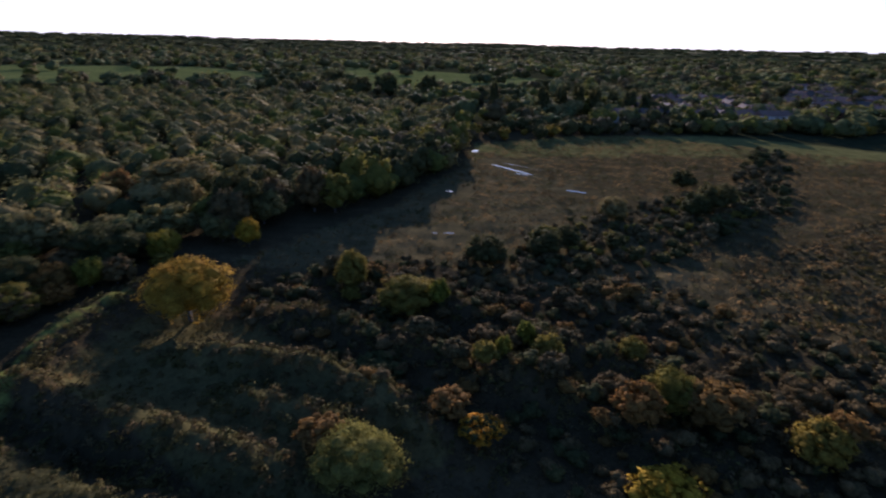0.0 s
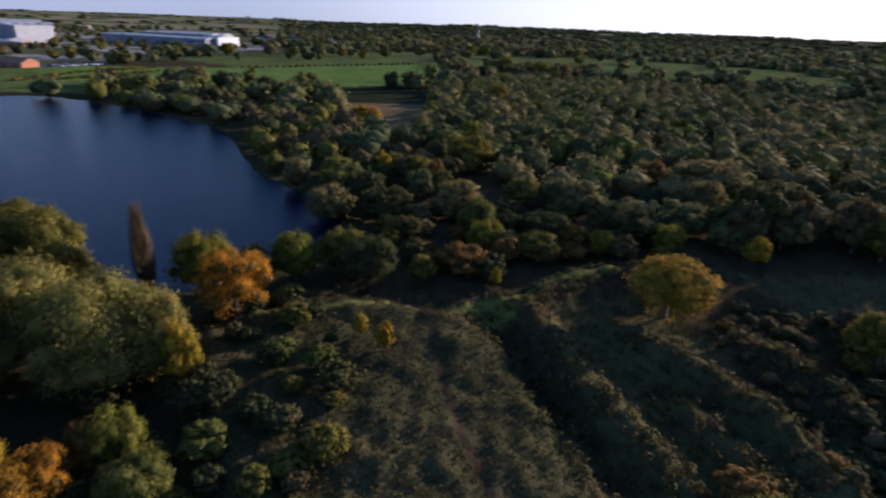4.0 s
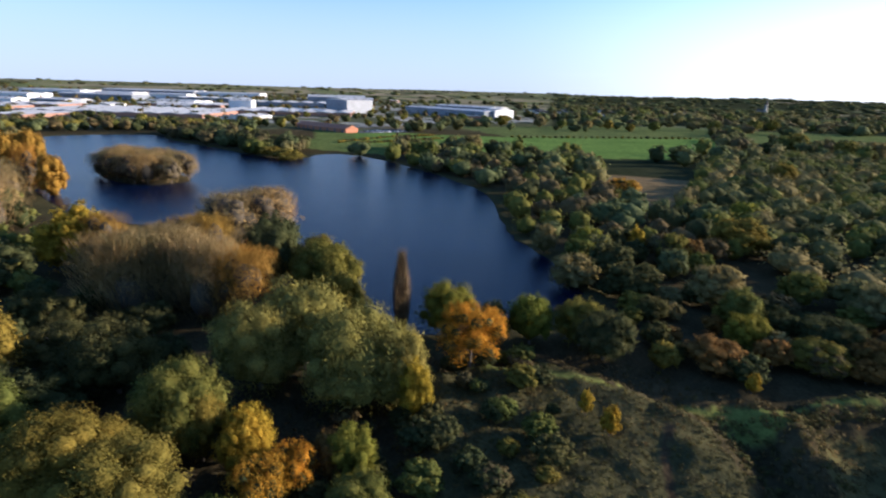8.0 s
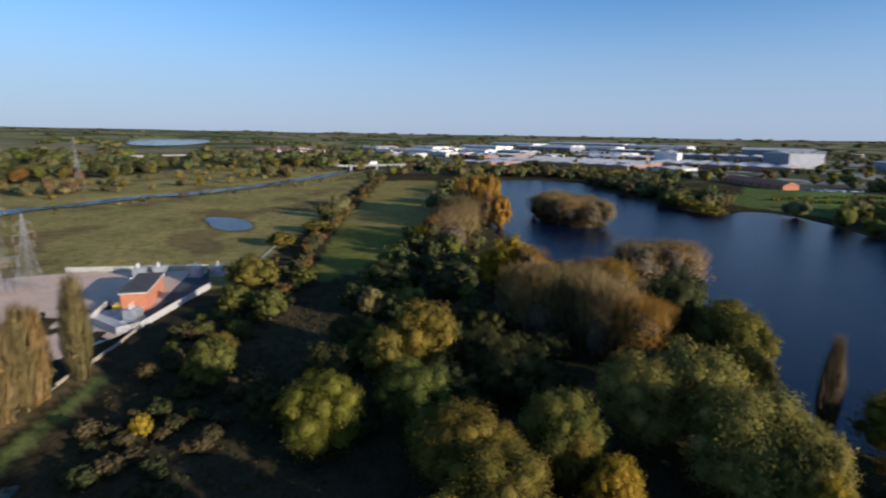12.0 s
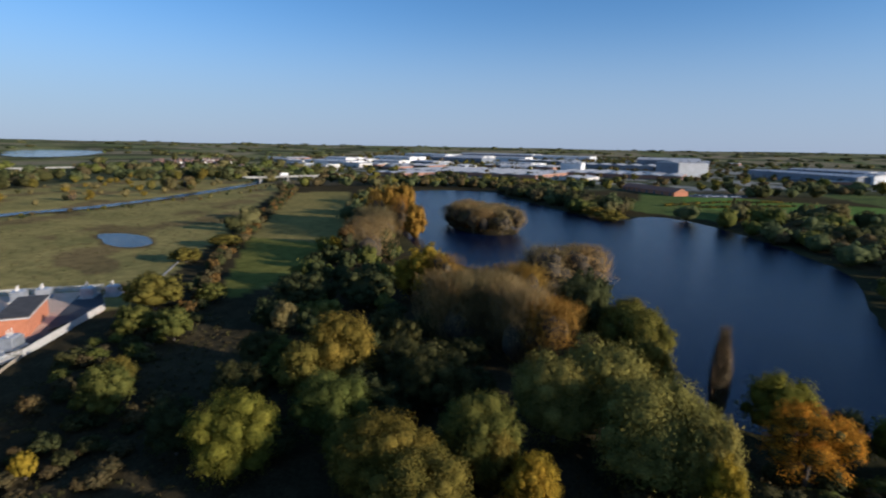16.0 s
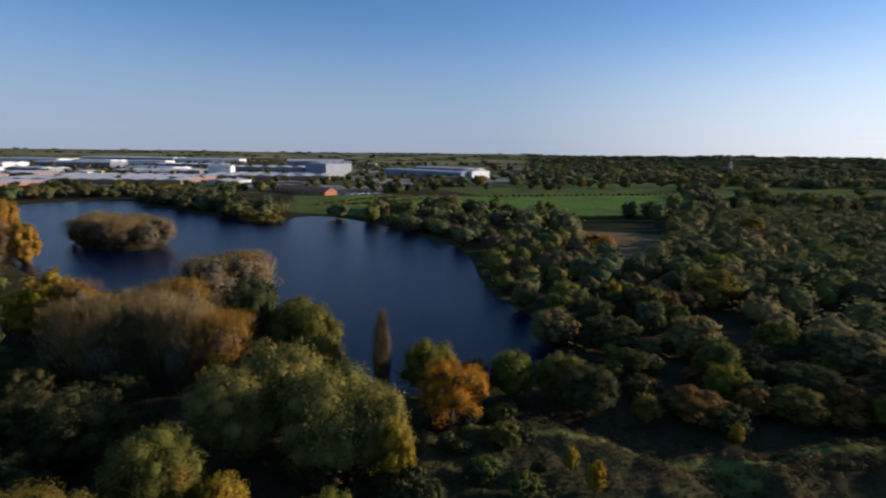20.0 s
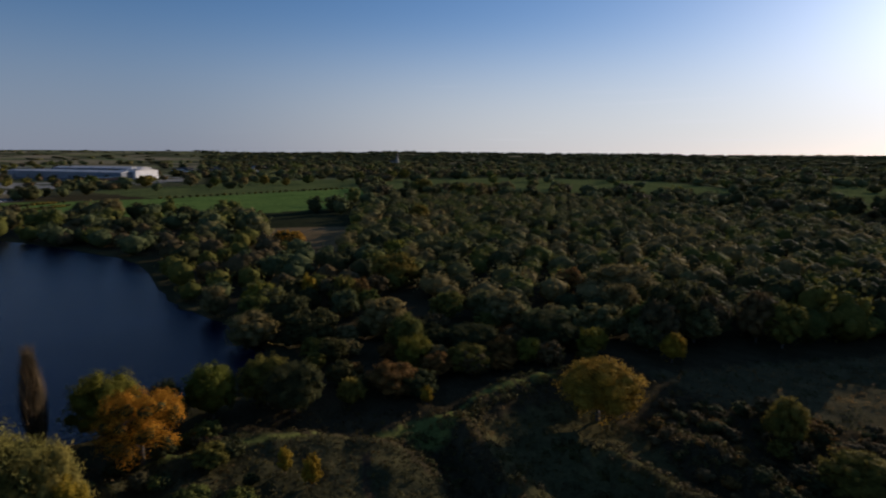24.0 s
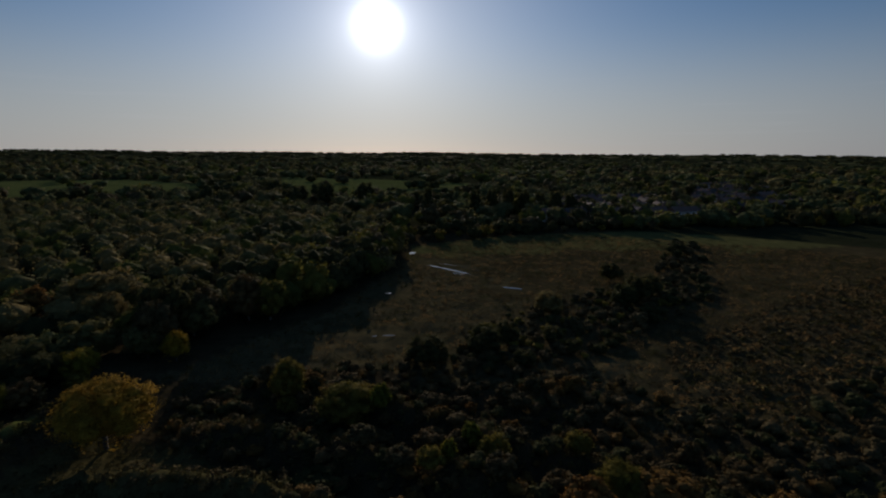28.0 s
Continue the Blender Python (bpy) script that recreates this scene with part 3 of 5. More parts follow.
sheet("water_lake", wobbled(LAKE, 5, 0.8, 1), 0.03, WATER, "deep blue lake with rippled water", "lake", wobbled(ISLAND, 4, 0.5, 2))
sheet("water_pond", wobbled(POND, 2.5, 0.6, 3), 0.03, SHALLOW, "small pond reflecting the sky in the meadow", "pond")
sheet("water_far_lake", FAR_LAKE, 1.5, SHALLOW, "far lake beyond the houses", "lake")
left = [(x - 3, y + 6 + 2.0 * math.sin(x * 0.05)) for x, y in RIVER]
right = [(x + 3, y - 6 + 2.0 * math.sin(x * 0.07)) for x, y in RIVER]
sheet("water_river", wobbled(round_off(left + right[::-1], 2), 5, 0.8, 4), 0.03, SHALLOW, "slow river winding through the meadow", "river")
for number, puddle in enumerate((
    [(21.5, 209.5), (24, 210), (25, 214), (22.5, 214)],
    [(25.5, 188), (27, 187.4), (38.6, 172), (37.4, 170.6), (31.5, 179)],
    [(28, 191.5), (38, 183.6), (42, 177), (41.6, 178), (36, 186)],
    [(43.5, 153), (49, 150), (48.5, 148.4), (43.5, 151.4)],
    [(8, 150), (10, 149), (10.5, 150.5), (8.5, 151)],
    [(5.5, 112), (8, 111.5), (8.2, 112.6), (6, 113)],
    [(32, 173), (36, 170), (36, 172), (33, 174)],
    [(3, 112.6), (4.5, 112.2), (4.6, 113), (3.4, 113.2)],
)):
    sheet("water_pool_%d" % (number + 1), wobbled(round_off(puddle, 2), 1.5, 0.2, number), 0.08 + max(at(*p) for p in puddle), POOL, "shallow pool in the marsh catching the sky", "pool")
# ---- trees and bushes ----
def unit(v):
    return v / (np.linalg.norm(v, axis=-1, keepdims=True) + 1e-9)


def ball(level):
    bm = bmesh.new()
    bmesh.ops.create_icosphere(bm, subdivisions=level, radius=1)
    v = np.array([p.co[:] for p in bm.verts])
    f = np.array([[p.index for p in q.verts] for q in bm.faces])
    bm.free()
    return v, f


BALL_V, BALL_F = ball(2)
SMALL_V, SMALL_F = ball(1)


def leaf_quads(r, centre, way, size, long=1.0, hang=0.0, ragged=0.33):
    """Leaf sprays as slim lozenges at the given places; way is each one's outward direction, and its shading leans to it."""
    n = len(centre)
    normal = unit(way + r.normal(0, ragged, (n, 3)))
    side = unit(np.cross(normal, r.normal(0, 1, (n, 3))))
    if hang:
        down = np.array([0, 0, -1.0]) + r.normal(0, 0.25, (n, 3))
        side = unit(side * (1 - hang) + down * hang)
        normal = unit(np.cross(side, np.cross(normal, side)))
    across = np.cross(normal, side)
    s = size * r.uniform(0.55, 1.4, (n, 1))
    a, b = side * s * long, across * s * 0.62 / max(1.0, long ** 0.5)
    bend = normal * s * 0.22
    lean = unit(way * 0.8 + normal * 0.25 + r.normal(0, 0.08, (n, 3)))
    return np.stack([centre - b, centre + a - bend, centre + b, centre - a - bend], 1), np.repeat(lean[:, None], 4, 1)


def crown_points(r, lobes, n, clumps=0):
    """Places for n leaf sprays over the lobes, gathered in clumps if wanted, and the way that each one faces."""
    lobes = np.array(lobes)
    weight = (lobes[:, 3] * lobes[:, 4] + lobes[:, 3] * lobes[:, 5]) ** 1.0
    weight = weight / weight.sum()

    def over(count):
        pick = r.choice(len(lobes), count, p=weight)
        u = unit(r.normal(0, 1, (count, 3)))
        u[:, 2] = np.where((u[:, 2] < -0.35) & (r.rand(count) < 0.75), -u[:, 2], u[:, 2])
        return pick, u

    if not clumps:
        pick, u = over(n)
        return lobes[pick, :3] + u * lobes[pick, 3:] * r.uniform(0.8, 1.12, (n, 1)), u
    pick, u = over(clumps)
    middle = lobes[pick, :3] + u * lobes[pick, 3:] * r.uniform(0.82, 1.04, (clumps, 1))
    wide = lobes[pick, 3].mean() * r.uniform(0.24, 0.46, clumps)
    k = r.choice(clumps, n, p=wide ** 2 / (wide ** 2).sum())
    v = unit(r.normal(0, 1, (n, 3)) + 0.9 * u[k])
    c = middle[k] + v * wide[k][:, None] * r.uniform(0.35, 1.1, (n, 1))
    way = unit(v * 0.5 + u[k] * 0.6 + np.array([0, 0, 0.12]))
    even = n * 2 // 5
    pick, u = over(even)
    c[:even], way[:even] = lobes[pick, :3] + u * lobes[pick, 3:] * r.uniform(0.8, 1.05, (even, 1)), u
    return c, way


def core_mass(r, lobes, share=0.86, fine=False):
    """A solid lump in place of each lobe's inner twigs: uneven, well inside the leaves, as points, triangles and
    shading.
    """
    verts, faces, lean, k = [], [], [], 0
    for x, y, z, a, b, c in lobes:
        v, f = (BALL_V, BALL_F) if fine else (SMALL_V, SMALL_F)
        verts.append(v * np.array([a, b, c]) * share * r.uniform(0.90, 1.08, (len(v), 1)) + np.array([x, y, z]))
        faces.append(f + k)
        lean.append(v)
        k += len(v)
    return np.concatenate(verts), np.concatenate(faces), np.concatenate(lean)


def lobes_round(r, h=10.0, rad=5.0, count=11, low=0.12, lump=0.42):
    """Lobes of a broad crown: a heart, and bosses over its upper side."""
    z0 = h * low
    mid, half = (h + z0) / 2, (h - z0) / 2
    out = [(0, 0, mid - 0.05 * h, rad * 0.84, rad * 0.84, half * 0.9)]
    for k in range(count):
        a = 2.4 * k + r.uniform(-0.4, 0.4)
        e = r.uniform(-0.45, 1.0)
        flat = math.sqrt(max(0.0, 1 - e * e * 0.9))
        s = lump * r.uniform(0.75, 1.25)
        out_by = r.uniform(0.82, 1.0)
        out.append((math.cos(a) * flat * rad * (1 - s * 0.8) * out_by, math.sin(a) * flat * rad * (1 - s * 0.8) * out_by, mid + e * half * (1 - s * 1.05) * r.uniform(0.9, 1.04), rad * s, rad * s, half * s * r.uniform(0.85, 1.15)))
    return out


def limb_mesh(name, r, h, rad, material, limbs=6, thick=0.28, reach=0.75):
    pieces = [tube((0, 0, -0.4), (0.1, 0, h * 0.32), thick, thick * 0.75, 7), tube((0.1, 0, h * 0.32), (0, 0.15, h * 0.72), thick * 0.75, thick * 0.3)]
    for k in range(limbs):
        a, z = 2.4 * k + r.uniform(-0.3, 0.3), h * r.uniform(0.18, 0.45)
        tip = (math.cos(a) * rad * reach * r.uniform(0.6, 1), math.sin(a) * rad * reach * r.uniform(0.6, 1), z + h * r.uniform(0.2, 0.4))
        pieces.append(tube((0.05, 0.05, z), tip, thick * 0.45, thick * 0.12, 5))
    v, f = joined(pieces)
    me = bpy.data.meshes.new(name)
    me.from_pydata(v, [], f)
    me.materials.append(material)
    return me


def twig_quads(r, h, rad, n, narrow=False, stems=7):
    """Bare upright branches and twigs: slim blades that fan up from several leaders."""
    lead = np.stack([np.cos(np.arange(stems) * 2.4), np.sin(np.arange(stems) * 2.4)], 1) * rad * (0.25 if narrow else 0.55) * np.sqrt((np.arange(stems)[:, None] + 0.5) / stems)
    pick = r.randint(0, stems, n)
    z = h * (0.06 + 0.86 * r.rand(n) ** (0.85 if narrow else 0.6))
    spread = rad * ((0.12 + 0.62 * np.sin(np.clip(z / h, 0, 1) * 3.0)) if narrow else (0.25 + 0.6 * np.sin(np.clip(z / h, 0, 1) * 2.6))) * np.sqrt(r.rand(n)) * ((1 - 0.75 * (z / h) ** 3) if narrow else 0.75)
    a = r.uniform(0, 6.283, n)
    x = lead[pick, 0] + np.cos(a) * spread
    y = lead[pick, 1] + np.sin(a) * spread
    out = np.stack([np.cos(a), np.sin(a), np.full(n, 5.0 if narrow else 1.9)], 1)
    way = unit(out + r.normal(0, 0.22, (n, 3)))
    across = unit(np.cross(way, r.normal(0, 1, (n, 3))))
    centre = np.stack([x, y, z], 1)
    s = h * (0.11 if narrow else 0.062) * r.uniform(0.4, 1.4, (n, 1))
    w = r.uniform(0.010, 0.028, (n, 1)) if narrow else r.uniform(0.012, 0.032, (n, 1))
    q = np.stack([centre - way * s - across * w, centre - way * s + across * w, centre + way * s + across * w * 0.2, centre + way * s - across * w * 0.2], 1)
    lean = unit(np.stack([np.cos(a), np.sin(a), np.full(n, 0.5)], 1) + r.normal(0, 0.3, (n, 3)))
    return q, np.repeat(lean[:, None], 4, 1)


def gather(*groups):
    return np.concatenate([g[0] for g in groups]), np.concatenate([g[1] for g in groups])


LABELS = {
    "heath": "tangled dark bramble shrub",
    "lime": "broadleaf tree turning yellow-green", "olive": "rounded tree with dull olive autumn leaves", "willow": "big spreading willow with grey-green drooping foliage",
    "sage": "pale grey-green willow bush", "green": "tree still in full green leaf", "copper": "tall thin-leaved tree with copper-brown leaves", "planted": "young rounded tree with grey-green leaves", "dark": "dense dark green tree in shade", "gold": "tree with bright golden-yellow leaves",
    "maple": "maple with glowing orange leaves", "amber": "tall poplar with amber leaves on the bank", "rust": "tree with russet brown leaves", "red": "bush with deep red leaves",
    "alder": "tall thin-leaved tree, brown and half bare", "bare": "tree that has shed most leaves, pale bare twigs", "poplar": "narrow upright poplar, brown and nearly bare",
    "aspen": "narrow poplar, greyish brown and half bare",
    "domey": "broad dome-shaped tree with ochre yellow leaves",
}
TREES = {}


def make_form(kind, form, fine):
    """One crown and trunk of a kind, 10 m high; the fine ones stand near the flight, the others farther off."""
    r = np.random.RandomState(sum(map(ord, kind)) + 17 * form)
    shades = LEAF[kind]
    many, core, clumps = (0.2, 0.4, 1.0, 2.0, 4.2)[fine], None, (60, 130, 240, 400, 650)[fine]
    if kind in ("bare", "alder", "poplar", "aspen", "copper"):
        narrow = kind in ("poplar", "aspen")
        rad = 1.6 if narrow else 4.5
        many = min(many, 1.6)
        q = twig_quads(r, 10.0, rad, int((4600 if narrow else 5200) * many), narrow)
        if kind in ("alder", "copper"):
            lobes = lobes_round(r, 10, 4.5, 14, 0.0)
            q = gather(q, leaf_quads(r, *crown_points(r, lobes, int((7600 if kind == "copper" else 4200) * many), clumps), 0.11 / many ** 0.4, 1.4, -0.2, 0.5))
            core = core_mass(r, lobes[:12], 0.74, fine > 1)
        if kind == "bare":
            lobes = lobes_round(r, 10, 4.2, 14, 0.0, 0.5)
            q = gather(q, leaf_quads(r, *crown_points(r, lobes, int(2200 * many), clumps), 0.085 / many ** 0.4, 2.2, -0.4, 0.6))
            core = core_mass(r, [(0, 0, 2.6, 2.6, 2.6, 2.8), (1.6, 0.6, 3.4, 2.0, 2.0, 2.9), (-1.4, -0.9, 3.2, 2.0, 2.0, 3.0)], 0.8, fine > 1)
        if narrow:
            lobes = [(0, 0, 1.2 + 0.9 * k, 1.3 * math.sin(0.75 + 0.24 * k), 1.3 * math.sin(0.75 + 0.24 * k), 0.9) for k in range(10)]
            q = gather(q, leaf_quads(r, *crown_points(r, lobes, int(600 * many)), 0.07, 2.4, -0.5))
        limbs = limb_mesh("trunk", r, 10.0, 1.0 if narrow else 3.4, PALE_BARK, 9, 0.16, 0.55 if narrow else 0.8)
    else:
        rad = 5.0
        soft = kind in ("willow", "sage")
        lobes = lobes_round(r, 10.0, rad, 24 if kind == "domey" else 34, 0.08 if kind == "domey" else -0.06, 0.3 if kind == "domey" else 0.27)
        if kind == "maple":
            lobes = lobes_round(r, 10.0, rad, 26, 0.02, 0.3)
            lobes[0] = (0, 0, 4.6, 2.6, 2.6, 3.4)
        c, u = crown_points(r, lobes, int((5600 if soft or kind == "domey" else 4800) * many), clumps * (2 if soft else 1))
        q = leaf_quads(r, c, u, (0.165 if soft else 0.18) / many ** 0.44, 1.7 if soft else 1.15, 0.55 if kind == "willow" else 0.0, 0.55)
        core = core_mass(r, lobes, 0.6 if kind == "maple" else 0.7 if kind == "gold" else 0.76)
        limbs = limb_mesh("trunk", r, 10.0, 4.0, BARK)
    name = {"red": "bush", "willow": "willow_tree", "poplar": "poplar_tree", "aspen": "poplar_tree", "maple": "maple_tree"}.get(kind, "tree")
    root = new(name)
    # a darker core than the leaves paints the shade inside thin crowns and maples
    crown = new("crown", quads_mesh("crown", q[0], shades, core, q[1], SHADED_TWIGS if kind in ("bare", "alder", "copper") else LEAF["dark"] if kind == "maple" else shades))
    trunk = new("trunk", limbs)
    crown.parent = trunk.parent = root
    tagged(root, LABELS[kind], name.replace("_", " "), "autumn trees")
    return root, rad


turns = random.Random(5)


def tree(kind, x, y, h, rad, group="", label="", sink=0.0):
    """Stands a tree of that kind at x, y: its height and crown's radius in metres."""
    form, fine = turns.randrange(2), 0 if h < 5.2 else 1 if math.hypot(x, y) > 112 else 4 if rad > 4.8 and math.hypot(x, y) < 72 else 3 if rad > 4.8 or (rad > 2.2 and math.hypot(x, y) < 70) else 2
    m = Matrix.Translation((x, y, at(x, y) - sink)) @ Matrix.Rotation(turns.uniform(0, 6.28), 4, "Z")
    if (kind, form, fine) in TREES:
        root, own = TREES[kind, form, fine]
        ob = copy_thing(root, m @ Matrix.Diagonal((rad / own / root.scale[0], rad / own / root.scale[1], h / 10.0 / root.scale[2], 1)))
    else:
        ob, own = TREES[kind, form, fine] = make_form(kind, form, fine)
        ob.matrix_basis = m @ Matrix.Diagonal((rad / own, rad / own, h / 10.0, 1))
    ob["label"] = label or LABELS[kind]
    if h < 5.2 and kind != "red":
        ob.name, ob["category"], ob["label"] = "shrub", "shrub", ob["label"].replace("tree", "shrub").replace("tall ", "")
    if group:
        ob["group"] = group
    return ob


def spread(poly, gap, seed, jitter=0.45):
    """Places in an outline, about gap apart, unevenly."""
    r = random.Random(seed)
    xs, ys = [p[0] for p in poly], [p[1] for p in poly]
    spots, y, row = [], min(ys), 0
    while y < max(ys):
        x = min(xs) + (row % 2) * gap / 2
        while x < max(xs):
            spots.append((x + r.uniform(-1, 1) * gap * jitter, y + r.uniform(-1, 1) * gap * jitter))
            x += gap
        y += gap * 0.87
        row += 1
    keep = inside(poly, np.array([p[0] for p in spots]), np.array([p[1] for p in spots]))
    return [p for p, k in zip(spots, keep) if k]


def wood(name, spots, sizes, mats, label, leaves=45, seed=1, size=0.5, category="woodland", boss=0.33):
    """A far wood, one object: per tree a lumpy crown of leaf sprays over an inner mass. sizes: heights and radius as a share."""
    r = np.random.RandomState(seed)
    forms = []
    near = leaves > 100
    for _ in range(5):
        lobes = lobes_round(r, 1.0, 0.5, 12 if near else 6, -0.08, boss if near else 0.42)
        if boss < 0.3:
            lobes[0] = (0, 0, 0.46, 0.48, 0.48, 0.50)
        c, u = crown_points(r, lobes, leaves, 50 if near else 0)
        forms.append((leaf_quads(r, c, u, size / 8.0, 1.1), core_mass(r, lobes[:(9 if boss > 0.3 else 6) if near else 4 if leaves > 30 else 2], 0.84 if boss > 0.3 else 0.89)))
    spots = np.array(spots)
    z = height(spots[:, 0], spots[:, 1])
    out, inner = [[] for _ in mats], [[] for _ in mats]
    for (x, y), g in zip(spots, z):
        h = r.uniform(*sizes[:2])
        w = h * r.uniform(0.8, 1.25) * sizes[2]
        a = r.uniform(0, 6.28)
        spin = np.array([[math.cos(a), -math.sin(a), 0], [math.sin(a), math.cos(a), 0], [0, 0, 1]])
        turn = spin * np.array([[w], [w], [h]])
        k, (sprays, heart), base = r.randint(len(mats)), forms[r.randint(5)], np.array([x, y, g - 0.2])
        out[k].append((sprays[0] @ turn.T + base, sprays[1] @ spin.T))
        inner[k].append((heart[0] @ turn.T + base, heart[1], heart[2] @ spin.T))
    made = []
    for quads, lumps, m in zip(out, inner, mats):
        if quads:
            steps = np.cumsum([0] + [len(v) for v, _, _ in lumps])
            heart = np.concatenate([v for v, _, _ in lumps]), np.concatenate([f + k for (_, f, _), k in zip(lumps, steps)]), np.concatenate([n for _, _, n in lumps])
            q = gather(*quads)
            ob = new(name, quads_mesh(name, q[0], m, heart, q[1]))
            made.append(tagged(ob, label, category, kind="stuff"))
    return made
# ---- single trees: x, y, height, crown radius ----
for x, y, h, rad in [
    (-84, 22, 9.5, 5.5),
    (-77, 34, 9.0, 4.0),
    (-49, 3, 7.0, 2.8),
    (-41, -10, 6.0, 4.2),
    (-119, 66, 9.0, 4.9),
    (-144, 134, 9.0, 5.7),
    (-69, 69, 6.0, 4.0),
    (-48, -43, 11.0, 5.6),
    (-54, 85, 5.5, 3.0),
    (3, 74, 4.5, 1.7),
    (14, 63, 4.0, 1.5),
    (10, 57, 3.5, 1.1),
    (-47, 97, 6.0, 3.5),
]:
    tree('lime', x, y, h, rad)
for x, y, h, rad in [
    (-68, 21, 10.0, 5.3),
    (-46, -6, 7.0, 3.3),
    (-48, -3, 6.5, 2.7),
    (-195, 121, 9.0, 7.2),
    (6, 45, 3.0, 2.7),
]:
    tree('maple', x, y, h, rad)
for x, y, h, rad in [
    (-78, 28, 8.0, 2.8),
    (-69, 43, 8.0, 5.0),
    (-111, -9, 14.0, 5.9),
    (-93, 63, 8.0, 5.8),
    (-56, 95, 8.0, 6.5),
    (-64, 81, 7.0, 5.6),
    (-49, -53, 8.0, 3.9),
    (-122, -9, 14.0, 5.8),
    (-72, -26, 11.0, 5.9),
    (-75, -59, 8.0, 4.7),
    (-111, -76, 9.0, 7.2),
    (-117, -61, 10.0, 7.7),
    (80, 156, 6.0, 4.0),
    (75, 131, 8.0, 4.4),
    (69, 127, 6.5, 3.6),
    (82, 137, 6.5, 3.8),
    (128, 196, 5.0, 4.0),
    (25, 100, 6.0, 3.6),
    (31, 104, 5.5, 3.0),
]:
    tree('dark', x, y, h, rad)
for x, y, h, rad in [
    (13, 96, 6.0, 4.3),
    (-5, 59, 2.5, 3.6),
]:
    tree('dark', x, y, h, rad)
for x, y, h, rad in [
    (-75, 42, 8.5, 4.8),
    (-96, 2, 14.0, 6.7),
    (-86, 4, 12.0, 4.2),
    (-56, -13, 9.0, 3.0),
    (-46, -18, 9.6, 6.0),
    (-50, -24, 10.0, 5.9),
    (-55, -20, 6.0, 3.8),
    (-118, 109, 10.0, 8.1),
    (-110, 84, 9.0, 4.4),
    (-60, 74, 5.5, 4.7),
    (-65, 51, 5.0, 2.6),
    (-72, -42, 14.0, 5.9),
    (-66, -45, 11.0, 4.4),
    (-52, -28, 9.0, 4.8),
    (-52, -22, 8.0, 5.1),
    (-96, -107, 9.0, 7.6),
]:
    tree('olive', x, y, h, rad)
for x, y, h, rad in [
    (-60, -76, 6.0, 3.2),
    (-107, 0, 12.0, 5.7),
    (-168, -149, 5.0, 7.1),
    (-140, -141, 5.0, 5.8),
    (-11, 83, 7.0, 3.0),
    (16, 59, 5.0, 2.2),
    (-2, 75, 6.0, 4.7),
    (28, 50, 6.0, 3.1),
    (40, 42, 5.0, 3.1),
]:
    tree('olive', x, y, h, rad)
for x, y, h, rad in [
    (-57, 11, 8.0, 2.3),
    (-52, -8, 8.0, 3.0),
    (-52, 31, 3.5, 1.0),
    (-48, 32, 4.0, 1.3),
    (-56, 59, 3.2, 1.2),
    (-118, 79, 9.0, 2.6),
    (-39, -66, 4.0, 1.5),
    (-167, -100, 8.0, 2.9),
    (-129, -50, 15.0, 7.3),
    (-127, -54, 12.0, 4.4),
    (-55, -8, 7.0, 3.0),
    (22, 37, 4.0, 3.8),
    (-34, 105, 6.0, 2.7),
]:
    tree('gold', x, y, h, rad)
for x, y, h, rad in [
    (-64, 5, 14.0, 7.9),
    (-75, -2, 14.0, 7.8),
    (-70, -8, 13.0, 6.7),
    (-61, 10, 11.0, 3.9),
    (-6, 41, 6.0, 4.6),
]:
    tree('willow', x, y, h, rad)
for x, y, h, rad in [
    (-145, -12, 15.0, 8.4),
    (-141, -21, 15.0, 8.2),
    (-147, -19, 15.0, 9.4),
    (-151, -12, 15.0, 7.2),
]:
    tree('alder', x, y, h, rad)
for x, y, h, rad in [
    (-101, -24, 16.0, 6.7),
    (-99, -30, 16.0, 6.6),
    (-95, -18, 16.0, 5.7),
    (-166, -85, 17.0, 9.8),
    (-100, -33, 16.0, 7.3),
    (-103, -26, 16.0, 7.4),
]:
    tree('bare', x, y, h, rad)
for x, y, h, rad in [
    (-50, 1, 6.5, 2.2),
    (-109, 88, 8.0, 3.7),
    (-63, 58, 5.5, 4.6),
    (-58, 82, 6.0, 3.3),
    (-188, -107, 9.0, 3.9),
    (32, 48, 5.0, 4.2),
    (23, 47, 5.0, 2.9),
    (43, 43, 5.0, 2.2),
    (-75, 137, 8.0, 5.0),
    (3, 48, 3.0, 2.5),
    (-10, 45, 3.5, 2.8),
]:
    tree('rust', x, y, h, rad)
for x, y, h, rad in [
    (-58, -15, 11.0, 5.2),
    (-75, 73, 8.0, 4.0),
    (-83, 94, 8.0, 4.7),
    (-59, -36, 10.0, 5.9),
    (-81, -86, 7.0, 4.1),
    (-80, -95, 7.0, 4.3),
    (-106, -99, 5.0, 4.2),
    (-61, -17, 9.0, 4.4),
    (-53, -70, 8.5, 4.1),
    (-43, 3, 5.4, 3.4),
]:
    tree('green', x, y, h, rad)
for x, y, h, rad in [
    (-127, 58, 8.0, 3.6),
    (-102, 54, 8.0, 5.6),
    (-86, 77, 9.0, 6.2),
    (-93, -68, 7.0, 3.1),
    (47, 123, 6.0, 3.6),
    (-60, 139, 11.0, 10.4),
    (-54, 125, 9.0, 5.1),
    (-70, 99, 9.0, 5.6),
]:
    tree('sage', x, y, h, rad)
for x, y, h, rad in [
    (-38, -2, 3.5, 3.0),
    (-36, 3, 3.0, 1.5),
    (3, 52, 2.5, 1.3),
]:
    tree('red', x, y, h, rad)
